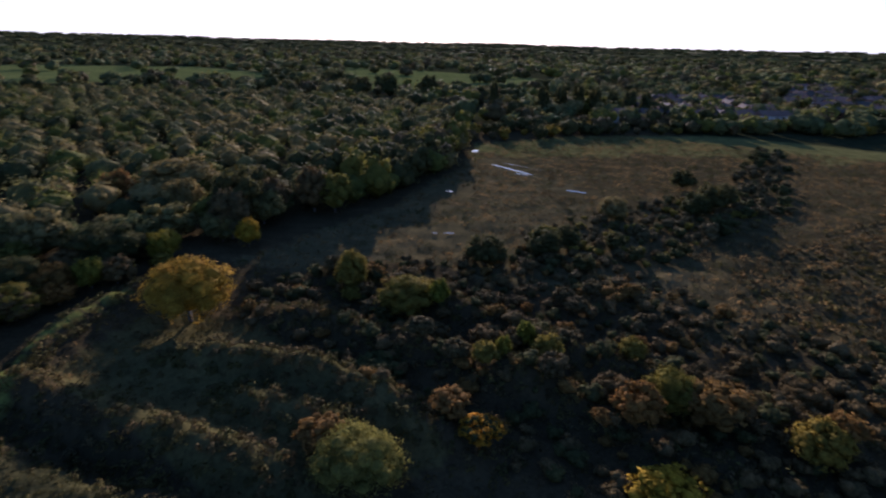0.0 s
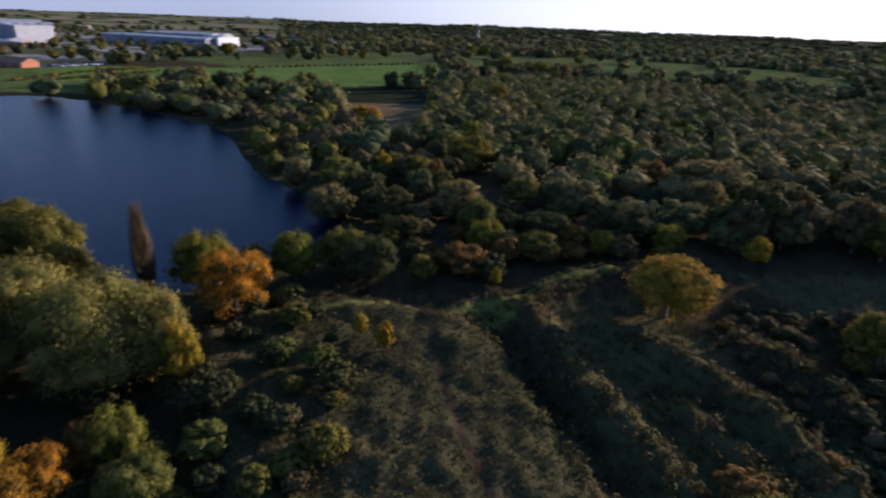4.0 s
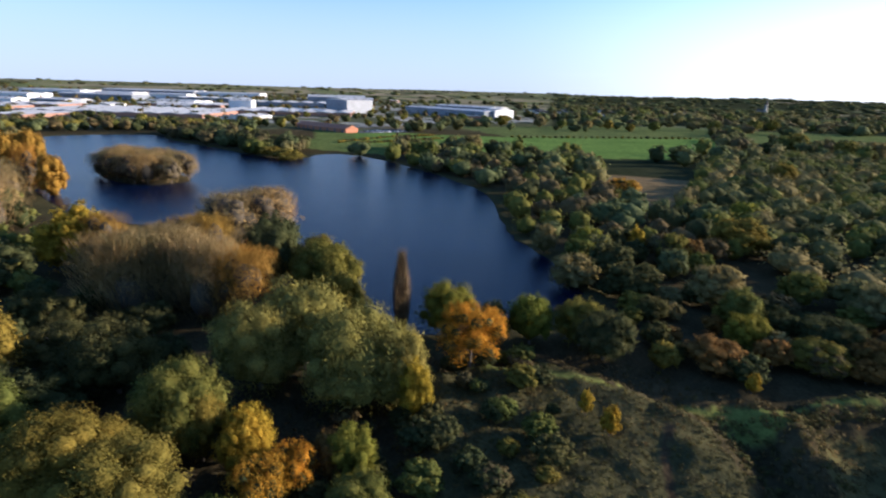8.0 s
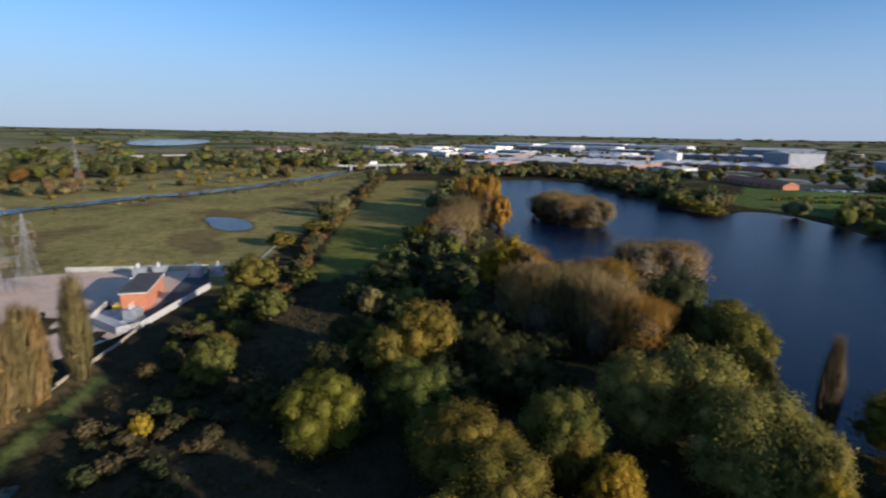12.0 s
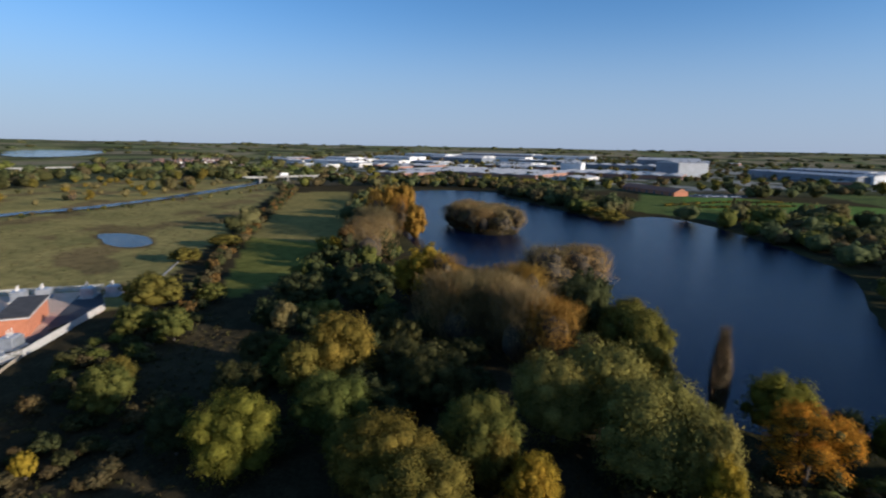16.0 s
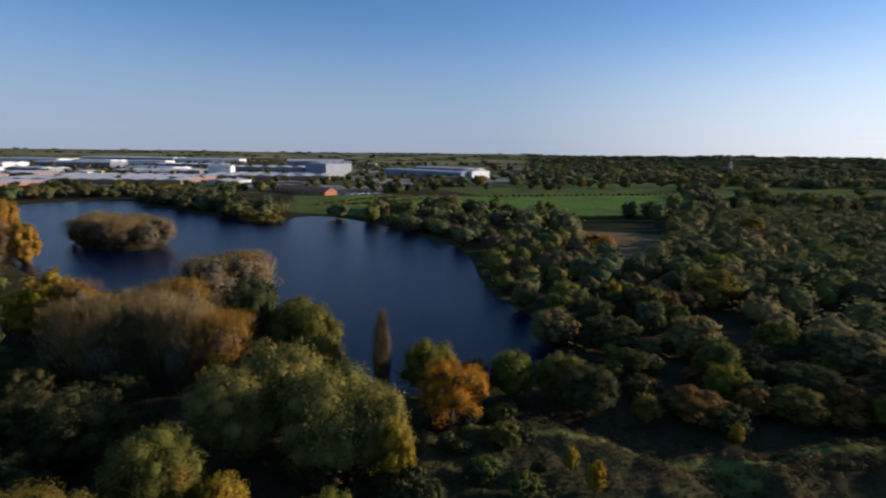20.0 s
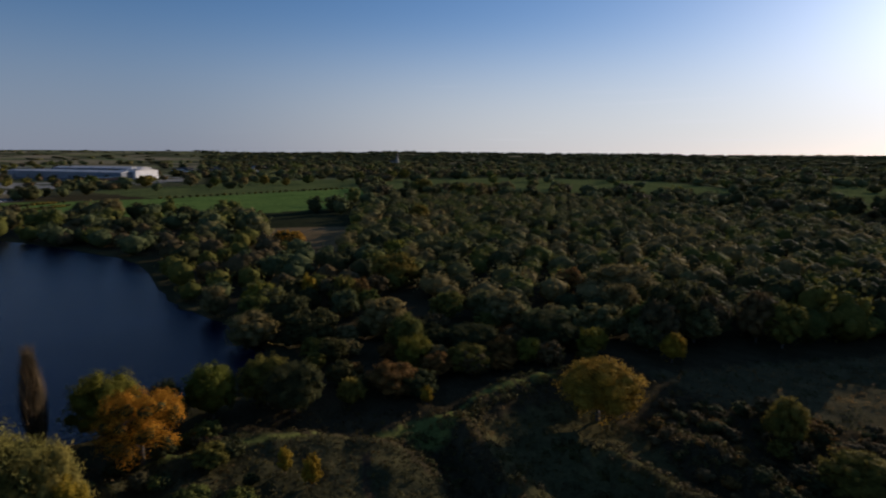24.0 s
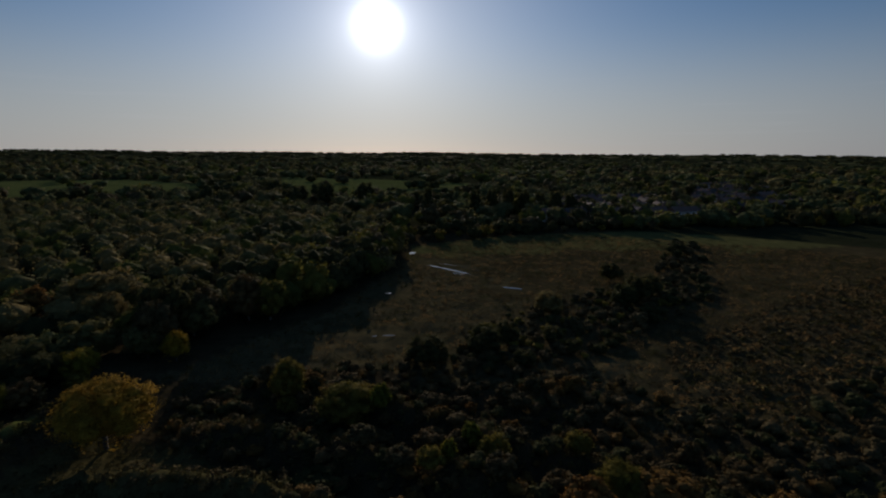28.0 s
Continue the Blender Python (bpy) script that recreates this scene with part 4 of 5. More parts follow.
for x, y, h, rad in [
    (-34, 74, 9.4, 6.4),
]:
    tree('domey', x, y, h, rad)
for x, y, h, rad in [
    (-250, -112, 20.0, 8.1),
    (-242, -108, 22.0, 7.0),
    (-220, -91, 17.0, 5.4),
]:
    tree('amber', x, y, h, rad)
for x, y, h, rad in [(-94, -12, 14.0, 5.4), (-96, -15, 14.5, 4.6), (-109.5, -23, 16.5, 4.8), (-109.7, -20, 16.8, 4.8), (-109, -28, 15.5, 4.2), (-126, -44, 14, 5.0)]:
    tree("copper", x, y, h, rad)
# ---- woods and scrub ----
def mixed(spots, kinds, low, high, ratio, seed, group, reach=0, leaves=200, boss=0.33):
    """Trees at the given places: those within reach of the middle each a thing, the rest one wood."""
    r = random.Random(seed)
    rest = []
    spots = [p for p in spots if (not inside(LAKE, *p) or inside(ISLAND, *p)) and not inside(STRIP, *p) and not inside(CLEARING, *p)]
    for x, y in spots:
        if math.hypot(x, y) < reach:
            h = r.uniform(low, high)
            tree(r.choice(kinds), x, y, h, h * ratio * r.uniform(0.85, 1.25), group)
        else:
            rest.append((x, y))
    if rest:
        mats = [LEAF[k] for k in dict.fromkeys(kinds)]
        wood("woodland", rest, (low, high, 2 * ratio), mats, "%s, mixed autumn foliage" % group, leaves, seed, (0.40 if boss > 0.3 else 0.34) if leaves > 100 else 0.5, boss=boss)


PLANTED = [(-190, 128), (-262, 196), (-330, 330), (-210, 430), (-90, 420), (20, 330), (22, 225), (10, 180), (-10, 138), (-38, 104), (-62, 100), (-80, 100), (-120, 115)]
near_part = spread(PLANTED, 10.5, 3, 0.24)
mixed(near_part, ["planted", "planted", "dark", "planted", "green", "planted", "planted", "sage", "planted"], 6.0, 8.8, 0.62, 6, "planted wood of rounded trees", 130, 150, 0.2)
EDGE = [(-38, 106), (-10, 141), (12, 182), (22, 226), (4, 232), (-6, 190), (-26, 146), (-50, 116)]
mixed(spread(EDGE, 9, 5), ["dark", "dark", "green", "heath"], 10, 14, 0.45, 8, "wood edge beside the marsh", 140, 160)
BANK = [(-97, 47), (-128, 59), (-146, 59), (-176, 66), (-212, 74), (-248, 67), (-288, 51), (-300, 80), (-250, 112), (-205, 118), (-150, 125), (-112, 108), (-92, 80)]
mixed(spread(BANK, 11.5, 6, 0.35), ["dark", "dark", "green", "dark", "planted", "dark", "heath"], 6, 10, 0.56, 9, "trees along the lake bank", 150, 130, 0.24)
SPIT = [(-62, -12), (-92, -26), (-116, -34), (-150, -60), (-185, -84), (-222, -106), (-190, -116), (-140, -94), (-104, -80), (-78, -66), (-56, -52), (-50, -34)]
# mostly dark kinds: their colour carries shade cast here by the taller trees
mixed(spread(SPIT, 11, 7), ["dark", "dark", "dark", "green", "dark"], 5, 9, 0.55, 10, "thicket by the lake", 110, 150)
SHORE = [(-222, -104), (-270, -118), (-340, -152), (-400, -178), (-470, -200), (-480, -225), (-400, -210), (-330, -186), (-260, -150), (-215, -122)]
mixed(spread(SHORE, 14, 8), ["dark", "dark", "olive", "sage"], 5, 8.5, 0.55, 11, "trees along the lake shore", 0, 130)
FARSHORE = [(-342, -20), (-390, -52), (-440, -92), (-490, -108), (-500, -95), (-450, -66), (-400, -28), (-360, -5)]
mixed(spread(FARSHORE, 9, 9), ["dark", "dark", "heath"], 9, 12, 0.55, 12, "dark trees on the far bank", 0, 100)
mixed(spread(ISLAND, 5.6, 10), ["alder", "bare", "bare", "alder", "alder"], 10, 13, 0.42, 13, "bare brown trees on the island", 400)
HEDGE = [(-92, -98), (-118, -116), (-160, -146), (-220, -182), (-300, -228), (-420, -298), (-424, -290), (-300, -218), (-215, -170), (-150, -132), (-110, -104), (-90, -88)]
mixed(spread(HEDGE, 4.0, 11), ["heath", "dark", "rust", "heath", "heath", "dark", "dark"], 1.6, 4.2, 0.65, 14, "bushes along the ditch", 130, 110)
LOW = [(-56, -70), (-80, -88), (-92, -98), (-84, -104), (-62, -92), (-46, -78)]
mixed(spread(LOW, 4.0, 12), ["dark", "heath", "green", "heath"], 1.5, 3.5, 0.7, 15, "scrub beside the ditch", 130)
SHADE = [(-30, -50), (-46, -56), (-60, -66), (-56, -74), (-40, -76), (-26, -66)]
mixed(spread(SHADE, 4.0, 52), ["dark", "heath", "dark", "heath", "dark"], 1.2, 2.8, 0.75, 53, "dark scrub behind the poplars", 130)

RIVERSIDE = [(-100, -262), (-165, -284), (-215, -291), (-262, -278), (-330, -289), (-430, -306), (-540, -353), (-545, -380), (-430, -332), (-330, -312), (-262, -301), (-215, -314), (-165, -307), (-100, -280)]
mixed([p for p in spread(RIVERSIDE, 13, 55) if float(away(RIVER, *p)[0]) > 6.5], ["sage", "dark", "olive", "heath"], 1.0, 2.8, 0.7, 56, "bushes along the river", 0, 110)
BEYOND = [(-150, -330), (-300, -335), (-470, -370), (-620, -470), (-520, -560), (-300, -480), (-120, -420)]
mixed(spread(BEYOND, 27, 57), ["sage", "olive", "dark", "sage"], 2.5, 7, 0.6, 58, "scattered bushes beyond the river", 0, 110)

OPEN = [CLEARING, LAKE_REACH, LAKE, FIELD, MEADOW, STRIP, MARSH, GRASS, FAR_LAKE, ESTATE, PLANTED]
HEDGEROW = [(-56, 62), (-48, 84), (-40, 98), (-62, 100), (-86, 84), (-98, 60), (-84, 46), (-72, 40), (-70, 50)]
mixed(spread(HEDGEROW, 7.5, 13), ["olive", "dark", "dark", "sage", "rust", "heath", "green"], 3.0, 5.5, 0.65, 16, "overgrown hedge behind the track", 140)
THICKET = [(-74, 6), (-74, 28), (-62, 31), (-52, 27), (-40, 22), (-30, 14), (-24, 4), (-30, -8), (-44, -10), (-54, 2), (-62, 2)]
mixed(spread(THICKET, 4.6, 14), ["green", "dark", "dark", "olive", "heath", "dark"], 1.5, 3.2, 0.75, 17, "bramble thicket", 140)
CARR = [(-20, 97), (3, 92), (12, 78), (22, 104), (38, 90), (34, 72), (48, 54), (44, 42), (17, 47), (-2, 62), (-14, 82)]
mixed(spread(CARR, 7, 15), ["dark", "olive", "heath", "rust", "heath", "heath", "heath"], 1.4, 3.6, 0.65, 18, "scrub beside the marsh", 140)
DITCH = [(30, 98), (48, 116), (62, 120), (74, 134), (90, 142), (96, 160), (124, 196), (146, 226), (154, 222), (136, 190), (112, 152), (98, 132), (70, 112), (50, 96)]
mixed(spread(DITCH, 6.5, 16), ["dark", "heath", "dark", "heath", "dark"], 1.8, 4.0, 0.6, 19, "dark bushes along the marsh drain", 120, 120)

TANGLE = [(-30, 84), (-16, 97), (4, 96), (16, 104), (34, 100), (44, 84), (58, 66), (66, 48), (52, 34), (24, 30), (12, 40), (-4, 52), (-16, 66), (-26, 72)]
wood("scrub", spread(TANGLE, 2.9, 71), (0.9, 2.4, 1.3), [LEAF["heath"], LEAF["dark"], LEAF["heath"], LEAF["rust"], LEAF["heath"], LEAF["dark"]], "tangled dark scrub of bramble, dogwood and sallow", 80, 72, 0.46, "scrub")
FRINGE = [(14, 99), (38, 126), (70, 142), (92, 152), (104, 136), (66, 108), (40, 92)]
wood("scrub", spread(FRINGE, 3.4, 73), (0.8, 2.6, 1.3), [LEAF["heath"], LEAF["dark"], LEAF["heath"], LEAF["olive"]], "dark sallow scrub at the edge of the marsh", 60, 74, 0.5, "scrub")
for x, y, h, rad in TALL_TREES:
    tree("dark", x, y, h, rad, "tall trees by the houses", "tall dark narrow tree beside the houses")
SCREEN = [(24, 226), (75, 253), (160, 263), (330, 264), (340, 300), (230, 296), (160, 286), (60, 290), (16, 250)]
mixed(spread(SCREEN, 9, 17), ["dark", "dark", "heath", "olive", "dark"], 3.5, 8, 0.55, 20, "tree belt at the head of the marsh", 0, 130)
GARDENS = [(100, 300), (420, 300), (560, 560), (320, 640), (130, 460)]
mixed(spread(GARDENS, 24, 18), ["dark", "olive", "dark", "sage"], 6, 10, 0.5, 24, "garden trees among the houses", 0, 70)
mixed(spread(ESTATE, 44, 19), ["dark", "olive", "dark", "heath"], 7, 11, 0.7, 25, "trees and shrubs between the warehouses", 0, 50)


def far_trees(count, near, far, seed):
    """Places over the country beyond, thick to the north, thinner over the fields and parks."""
    r = np.random.RandomState(seed)
    n = count * 12
    a = r.uniform(-math.pi, math.pi, n)
    d = near * (far / near) ** (r.rand(n) ** 0.75)
    x, y = d * np.sin(a), d * np.cos(a)
    ok = np.ones(n, bool)
    for p in OPEN:
        ok &= ~inside(p, x, y)
    for p in PARKS:
        ok &= ~inside(p, x, y) | (waves(x, y, 120, 33) > 0.5)
    wooded = np.where((a > -1.15) & (a < 1.4), -1.1, np.where((a < -2.0) & (d < 1100), -0.55, np.where(d > 1000, 0.35, -0.05)))
    ok &= waves(x, y, 380, 31) > wooded
    return list(zip(x[ok][:count], y[ok][:count]))


for kinds, x0, y0, wide, count, low, high, label in [
    (("bare", "bare", "sage"), -182, -370, 16, 9, 8, 12, "bare willow in a copse by the river"), (("olive", "sage", "olive"), -150, -410, 22, 8, 6, 9, "yellowing bush beyond the river"),
    (("sage", "bare", "willow"), -362, -372, 20, 8, 8, 12, "grey-green willow in a copse by the river"), (("bare", "olive"), -262, -352, 9, 3, 6, 9, "half bare tree on the river bank"),
    (("olive", "dark", "rust"), -250, -470, 50, 12, 8, 12, "russet tree beyond the river"), (("dark", "olive"), -470, -440, 30, 8, 9, 13, "tree beside the river bridge")]:
    for k in range(count):
        far = wide * math.sqrt((k + 0.5) / count)
        h = turns.uniform(low, high)
        tree(kinds[k % len(kinds)], x0 + far * math.cos(2.4 * k) * 1.3, y0 + far * math.sin(2.4 * k) * 0.7, h, h * turns.uniform(0.38, 0.5), "riverside copses", label)
for k, (x, y, h, rad) in enumerate(PARK_TREES):
    tree(("olive", "green", "olive", "sage", "green", "sage")[k % 6], x, y, h, rad, "park trees", "broad park tree standing alone in the grass")
tree("olive", -322, -14, 8, 9, "lake bank", "wide olive-yellow bush on the lake's spit")
tree("olive", -336, -24, 6, 8, "lake bank")
for line in ([(-418, 36), (-440, 78), (-468, 112)], [(-424, 20), (-470, 60), (-500, 118)], [(-484, 180), (-486, 280), (-484, 390)]):
    hedge = [(a[0] + (b[0] - a[0]) * k / 16, a[1] + (b[1] - a[1]) * k / 16) for a, b in zip(line, line[1:]) for k in range(16)]
    wood("hedge", hedge, (2.0, 3.4, 1.6), [LEAF["dark"], LEAF["olive"]], "clipped field hedge, dark green and brown", 60, 61, 0.4, "hedge")
autumn = [LEAF["dark"], LEAF["planted"], LEAF["dark"], LEAF["planted"], LEAF["green"], LEAF["sage"], LEAF["heath"]]
RIM = [(44, 42), (54, 62), (100, 84), (170, 80), (190, 40), (120, 16), (70, 14), (40, 24)]
wood("scrub", spread(RIM, 4.2, 41), (1.0, 2.6, 1.6), [LEAF["heath"], LEAF["reed"], LEAF["dark"], LEAF["heath"]], "low dark scrub at the edge of the marsh", 60, 42, 0.45, "scrub")
BELT = [(-505, -330), (-505, -120), (-580, -52), (-600, 0), (-640, -40), (-600, -130), (-560, -340)]
mixed(spread(BELT, 15, 20), ["dark", "heath", "dark", "olive"], 7, 11, 0.6, 27, "tree belt before the warehouses", 0, 60)
for x, y, h, rad in [(-236, -110, 21, 6), (-228, -102, 18, 6), (-243, -122, 19, 6), (-240, -104, 23, 6), (-232, -116, 20, 6)]:
    tree("copper" if x > -235 else "amber", x, y, h, rad * 0.85, "poplars by the lake", "tall poplar with amber leaves on the bank")
for x, y, h, rad in [(-214, -106, 15, 8), (-204, -99, 14, 7), (-222, -116, 13, 7), (-176, -92, 13, 6)]:
    tree("bare", x, y, h, rad, "poplars by the lake")
# mostly unseen trees, added so their shadows darken the ground behind the poplars
for x, y, h, rad in [(-37, -20, 9, 4), (-30, -26, 9, 4), (-24, -32, 9, 4.5), (-16, -24, 10, 5), (-26, -12, 8, 4)]:
    tree("olive", x, y, h, rad, "trees below the flight")
wood("woodland", far_trees(2000, 255, 700, 21), (7, 13, 1.25), autumn, "mixed woods and park trees in autumn colours", 46, 22, 0.66)
wood("woodland", far_trees(3800, 650, 2000, 23), (8, 14, 1.9), autumn, "far woods and hedgerow trees", 15, 24, 1.1)
wood("woodland", far_trees(2600, 1800, 4600, 25), (7, 12, 5.0), autumn[:4], "distant woods on the low hills", 7, 26, 1.4)
# ---- buildings ----
def part(name, shape, material, parent, label=""):
    return link(name, shape[0], shape[1], material, parent, label)


def moved(shape, x=0.0, y=0.0, z=0.0):
    return [(a + x, b + y, c + z) for a, b, c in shape[0]], shape[1]


def gable(w, d, h0, h1, over=0.0):
    """A pitched roof over a w by d plan, ridge along x."""
    x, y = w / 2 + over, d / 2 + over
    v = [(-x, -y, h0), (x, -y, h0), (x, y, h0), (-x, y, h0), (-x, 0, h1), (x, 0, h1)]
    return v, [(0, 1, 5, 4), (2, 3, 4, 5), (0, 4, 3), (1, 2, 5), (0, 3, 2, 1)]


def warehouse(x, y, turn, w, d, h, wall, roof, label, bays=3):
    """A shed w long and d deep, with low pitched bays, loading doors, a plinth and roof lights."""
    root = new("warehouse")
    part("wall", box(-w / 2, w / 2, -d / 2, d / 2, -1, h), wall, root)
    part("plinth", box(-w / 2 - 0.15, w / 2 + 0.15, -d / 2 - 0.15, d / 2 + 0.15, -1, 1.4), DARK_METAL, root)
    for k in range(bays):
        b = (k - (bays - 1) / 2) * d / bays
        part("roof", moved(gable(w, d / bays, h + 0.02, h + 0.06 * d / bays + 0.3, 0.4), 0, b), roof, root)
        for u in (-0.3, 0.0, 0.3):
            part("roof_light", moved(box(-1.2, 1.2, -d / bays * 0.36, -d / bays * 0.1, h + 0.2, h + 0.03 * d / bays + 0.5), u * w, b), GLASS, root)
    n = max(2, int(w / 24))
    for k in range(n):
        u = -w / 2 + (k + 0.5) * w / n
        for side in (-1, 1):
            e = side * d / 2
            part("door", box(u - 2.5, u + 2.5, min(e, e + side * 0.25), max(e, e + side * 0.25), 1.4, min(6, h * 0.6)), DARK_METAL, root)
    root.matrix_basis = pose(x, y, at(x, y), 0, 0, turn)
    return tagged(root, label, "warehouse", "industrial estate")


PALE, TALL, BLUE = "low warehouse with a pale sheet roof", "white clad warehouse with a pale roof", "grey-blue clad distribution shed"
block = warehouse(-918, 60, 128, 54, 50, 22, GREY_CLAD, PALE_ROOF, "tall grey-blue block with a pale end wall", 1)
part("end_wall", box(27.02, 27.4, -25, 25, 1.5, 21.6), WHITE_CLAD, block)
warehouse(-912, 228, 26, 205, 42, 11, GREY_CLAD, PALE_ROOF, "long office and works building, grey-blue with white end", 2)
warehouse(-836, 284, 26, 30, 40, 13, WHITE_CLAD, PALE_ROOF, "white end block of the long works building", 1)
for x, y, turn, w, d, h, bays in [(-870, -30, -8, 120, 185, 6, 7), (-800, -215, -12, 160, 220, 5.5, 9), (-690, -300, -20, 70, 60, 5, 3), (-930, -385, -10, 70, 90, 6, 4), (-1080, -215, -10, 100, 150, 6, 6)]:
    warehouse(x, y, turn, w, d, h, RED_WALL, PALE_ROOF, PALE, bays)
for x, y, turn, w, d, h, bays in [(-935, -105, 82, 34, 30, 17, 1), (-940, -560, 78, 110, 60, 9, 2), (-1800, -680, 68, 190, 90, 11, 2), (-1770, -520, 72, 110, 80, 10, 2),
                                  (-1960, -250, 80, 200, 90, 12, 2), (-1500, -330, 80, 90, 60, 12, 2), (-1250, -560, 70, 120, 60, 10, 2), (-1120, -640, 60, 90, 50, 9, 2),
                                  (-1500, 120, 84, 80, 60, 12, 2), (-1010, -470, 80, 60, 40, 9, 1)]:
    warehouse(x, y, turn, w, d, h, WHITE_CLAD, PALE_ROOF, TALL, bays)
for x, y, turn, w, d, h, bays in [(-2050, -500, 76, 300, 110, 12, 2), (-1250, -60, -6, 90, 190, 8, 6), (-1380, -220, -8, 80, 160, 8, 5), (-1350, 60, 86, 130, 70, 18, 1), (-1150, 330, 30, 160, 60, 10, 2), (-1320, -420, 76, 150, 70, 11, 2)]:
    warehouse(x, y, turn, w, d, h, GREY_CLAD, PALE_ROOF, BLUE, bays)

r = random.Random(31)
made = 0
while made < 22:
    x, y = r.uniform(-1900, -640), r.uniform(-800, 250)
    if inside(ESTATE, x, y) and (x + 800) ** 2 + (y + 215) ** 2 > 150 ** 2 and (x + 870) ** 2 + (y + 30) ** 2 > 130 ** 2:
        wall, label = r.choice([(RED_WALL, PALE), (GREY_CLAD, BLUE), (CREAM_WALL, PALE)])
        warehouse(x, y, -10 + r.choice((0, 0, 90)) + r.uniform(-8, 8), r.uniform(28, 75), r.uniform(20, 45), r.uniform(4, 6.5), wall, PALE_ROOF, label, r.choice((1, 2)))
        made += 1

for x, y, w, d in [(-1097, -804, 70, 30), (-1010, -720, 60, 34), (-853, -573, 56, 30), (-846, -520, 44, 26), (-893, -487, 60, 28), (-1139, -607, 90, 40), (-1664, -580, 120, 60), (-1090, -415, 80, 50),
                   (-760, -470, 40, 22), (-1224, -258, 110, 60), (-1000, -560, 50, 24), (-940, -640, 60, 24), (-1200, -720, 80, 30), (-1400, -640, 110, 40)]:
    warehouse(x, y, 62 + r.uniform(-6, 6), w, d, r.uniform(5, 8), r.choice((WHITE_CLAD, CREAM_WALL, GREY_CLAD)), PALE_ROOF, PALE, 2)

# the low brick sheds by the field
for x, y, turn, w in [(-545, 20, 35, 56), (-572, 2, 35, 40)]:
    shed = new("barn")
    part("wall", box(-w / 2, w / 2, -7, 7, -0.5, 3.4), BRICK, shed)
    part("roof", gable(w, 14, 3.4, 6.6, 0.5), ROOF_TERRA, shed)
    for k in range(5):
        u = -w / 2 + (k + 0.5) * w / 5
        part("door", box(u - 1.3, u + 1.3, -7.12, -6.98, 0, 2.6), DARK_METAL, shed)
    shed.matrix_basis = pose(x, y, at(x, y), 0, 0, turn)
    tagged(shed, "long low barn with an orange-red tiled roof", "barn", "barns by the field")


def house(x, y, turn, w, d, wall, roof, label):
    root = new("house")
    part("wall", box(-w / 2, w / 2, -d / 2, d / 2, -0.5, 5.0), wall, root)
    part("roof", gable(w, d, 5.0, 7.9, 0.35), roof, root)
    part("chimney", box(w * 0.3, w * 0.3 + 0.9, -0.45, 0.45, 6.4, 9.0), RED_WALL, root)
    for side in (-1, 1):
        e = side * (d / 2 + 0.03)
        for u in (-0.27, 0.27):
            for z in (0.9, 3.1):
                part("window", box(w * u - 0.8, w * u + 0.8, e - 0.04, e + 0.04, z, z + 1.3), GLASS, root)
    part("door", box(-0.5, 0.5, -d / 2 - 0.06, -d / 2 + 0.02, 0, 2.1), DARK_METAL, root)
    root.matrix_basis = pose(x, y, at(x, y), 0, 0, turn)
    return tagged(root, label, "house", "houses beyond the meadows")


r = random.Random(77)
WALLS = [(RED_WALL, "brick house with a dark tiled roof"), (CREAM_WALL, "pale rendered house with a tiled roof"), (RED_WALL, "red brick house with a slate roof")]
for rows, x0, y0, dx, dy, sx, sy, turn in [(4, 118, 306, 13.5, 0.5, 10, 34, 4), (4, 250, 330, 13, 4, 14, 36, 14), (3, 330, 470, 14, 5, 20, 45, 16), (3, -620, -610, -9, -17, -40, 14, 60), (3, -760, -760, -10, -20, -50, 16, 60)]:
    for row in range(rows):
        for k in range(8):
            if r.random() < 0.2:
                continue
            m, label = WALLS[r.randrange(3)]
            house(x0 + dx * k + sx * row + r.uniform(-2, 2), y0 + dy * k + sy * row + r.uniform(-2, 2), turn + r.choice((0, 0, 90)) + r.uniform(-5, 5), r.uniform(8, 12), r.uniform(7, 8.5), m, SLATE if "slate" in label else ROOF_TILE, label)
for x, y in [(-1063, 779), (-1000, 430), (-1010, 480), (-960, 520), (-1030, 600), (-1100, 450), (-1118, 470), (-1130, 535), (-1150, 560), (-1140, 625), (-1160, 650), (-1075, 800)]:
    house(x, y, r.uniform(10, 50), 30, 13, WHITE_CLAD, SLATE, "large white house among the far trees")


def church(x, y, turn):
    root = new("church")
    part("nave", box(-16, 4, -5, 5, -1, 9), STONE, root)
    part("roof", moved(gable(20, 10, 9, 14, 0.3), -6), SLATE, root)
    part("tower", box(4, 11, -3.5, 3.5, -1, 26), STONE, root)
    v = [(4, -3.5, 26), (11, -3.5, 26), (11, 3.5, 26), (4, 3.5, 26), (7.5, 0, 46)]
    part("spire", (v, [(0, 1, 4), (1, 2, 4), (2, 3, 4), (3, 0, 4), (0, 3, 2, 1)]), SLATE, root)
    for side in (-1, 1):
        for k in range(4):
            part("window", box(-14 + 4.5 * k, -12.6 + 4.5 * k, side * 5.03 - 0.05, side * 5.03 + 0.05, 3, 7), GLASS, root)
    root.matrix_basis = pose(x, y, at(x, y), 0, 0, turn)
    return tagged(root, "stone church with a tall spire on the skyline", "church")


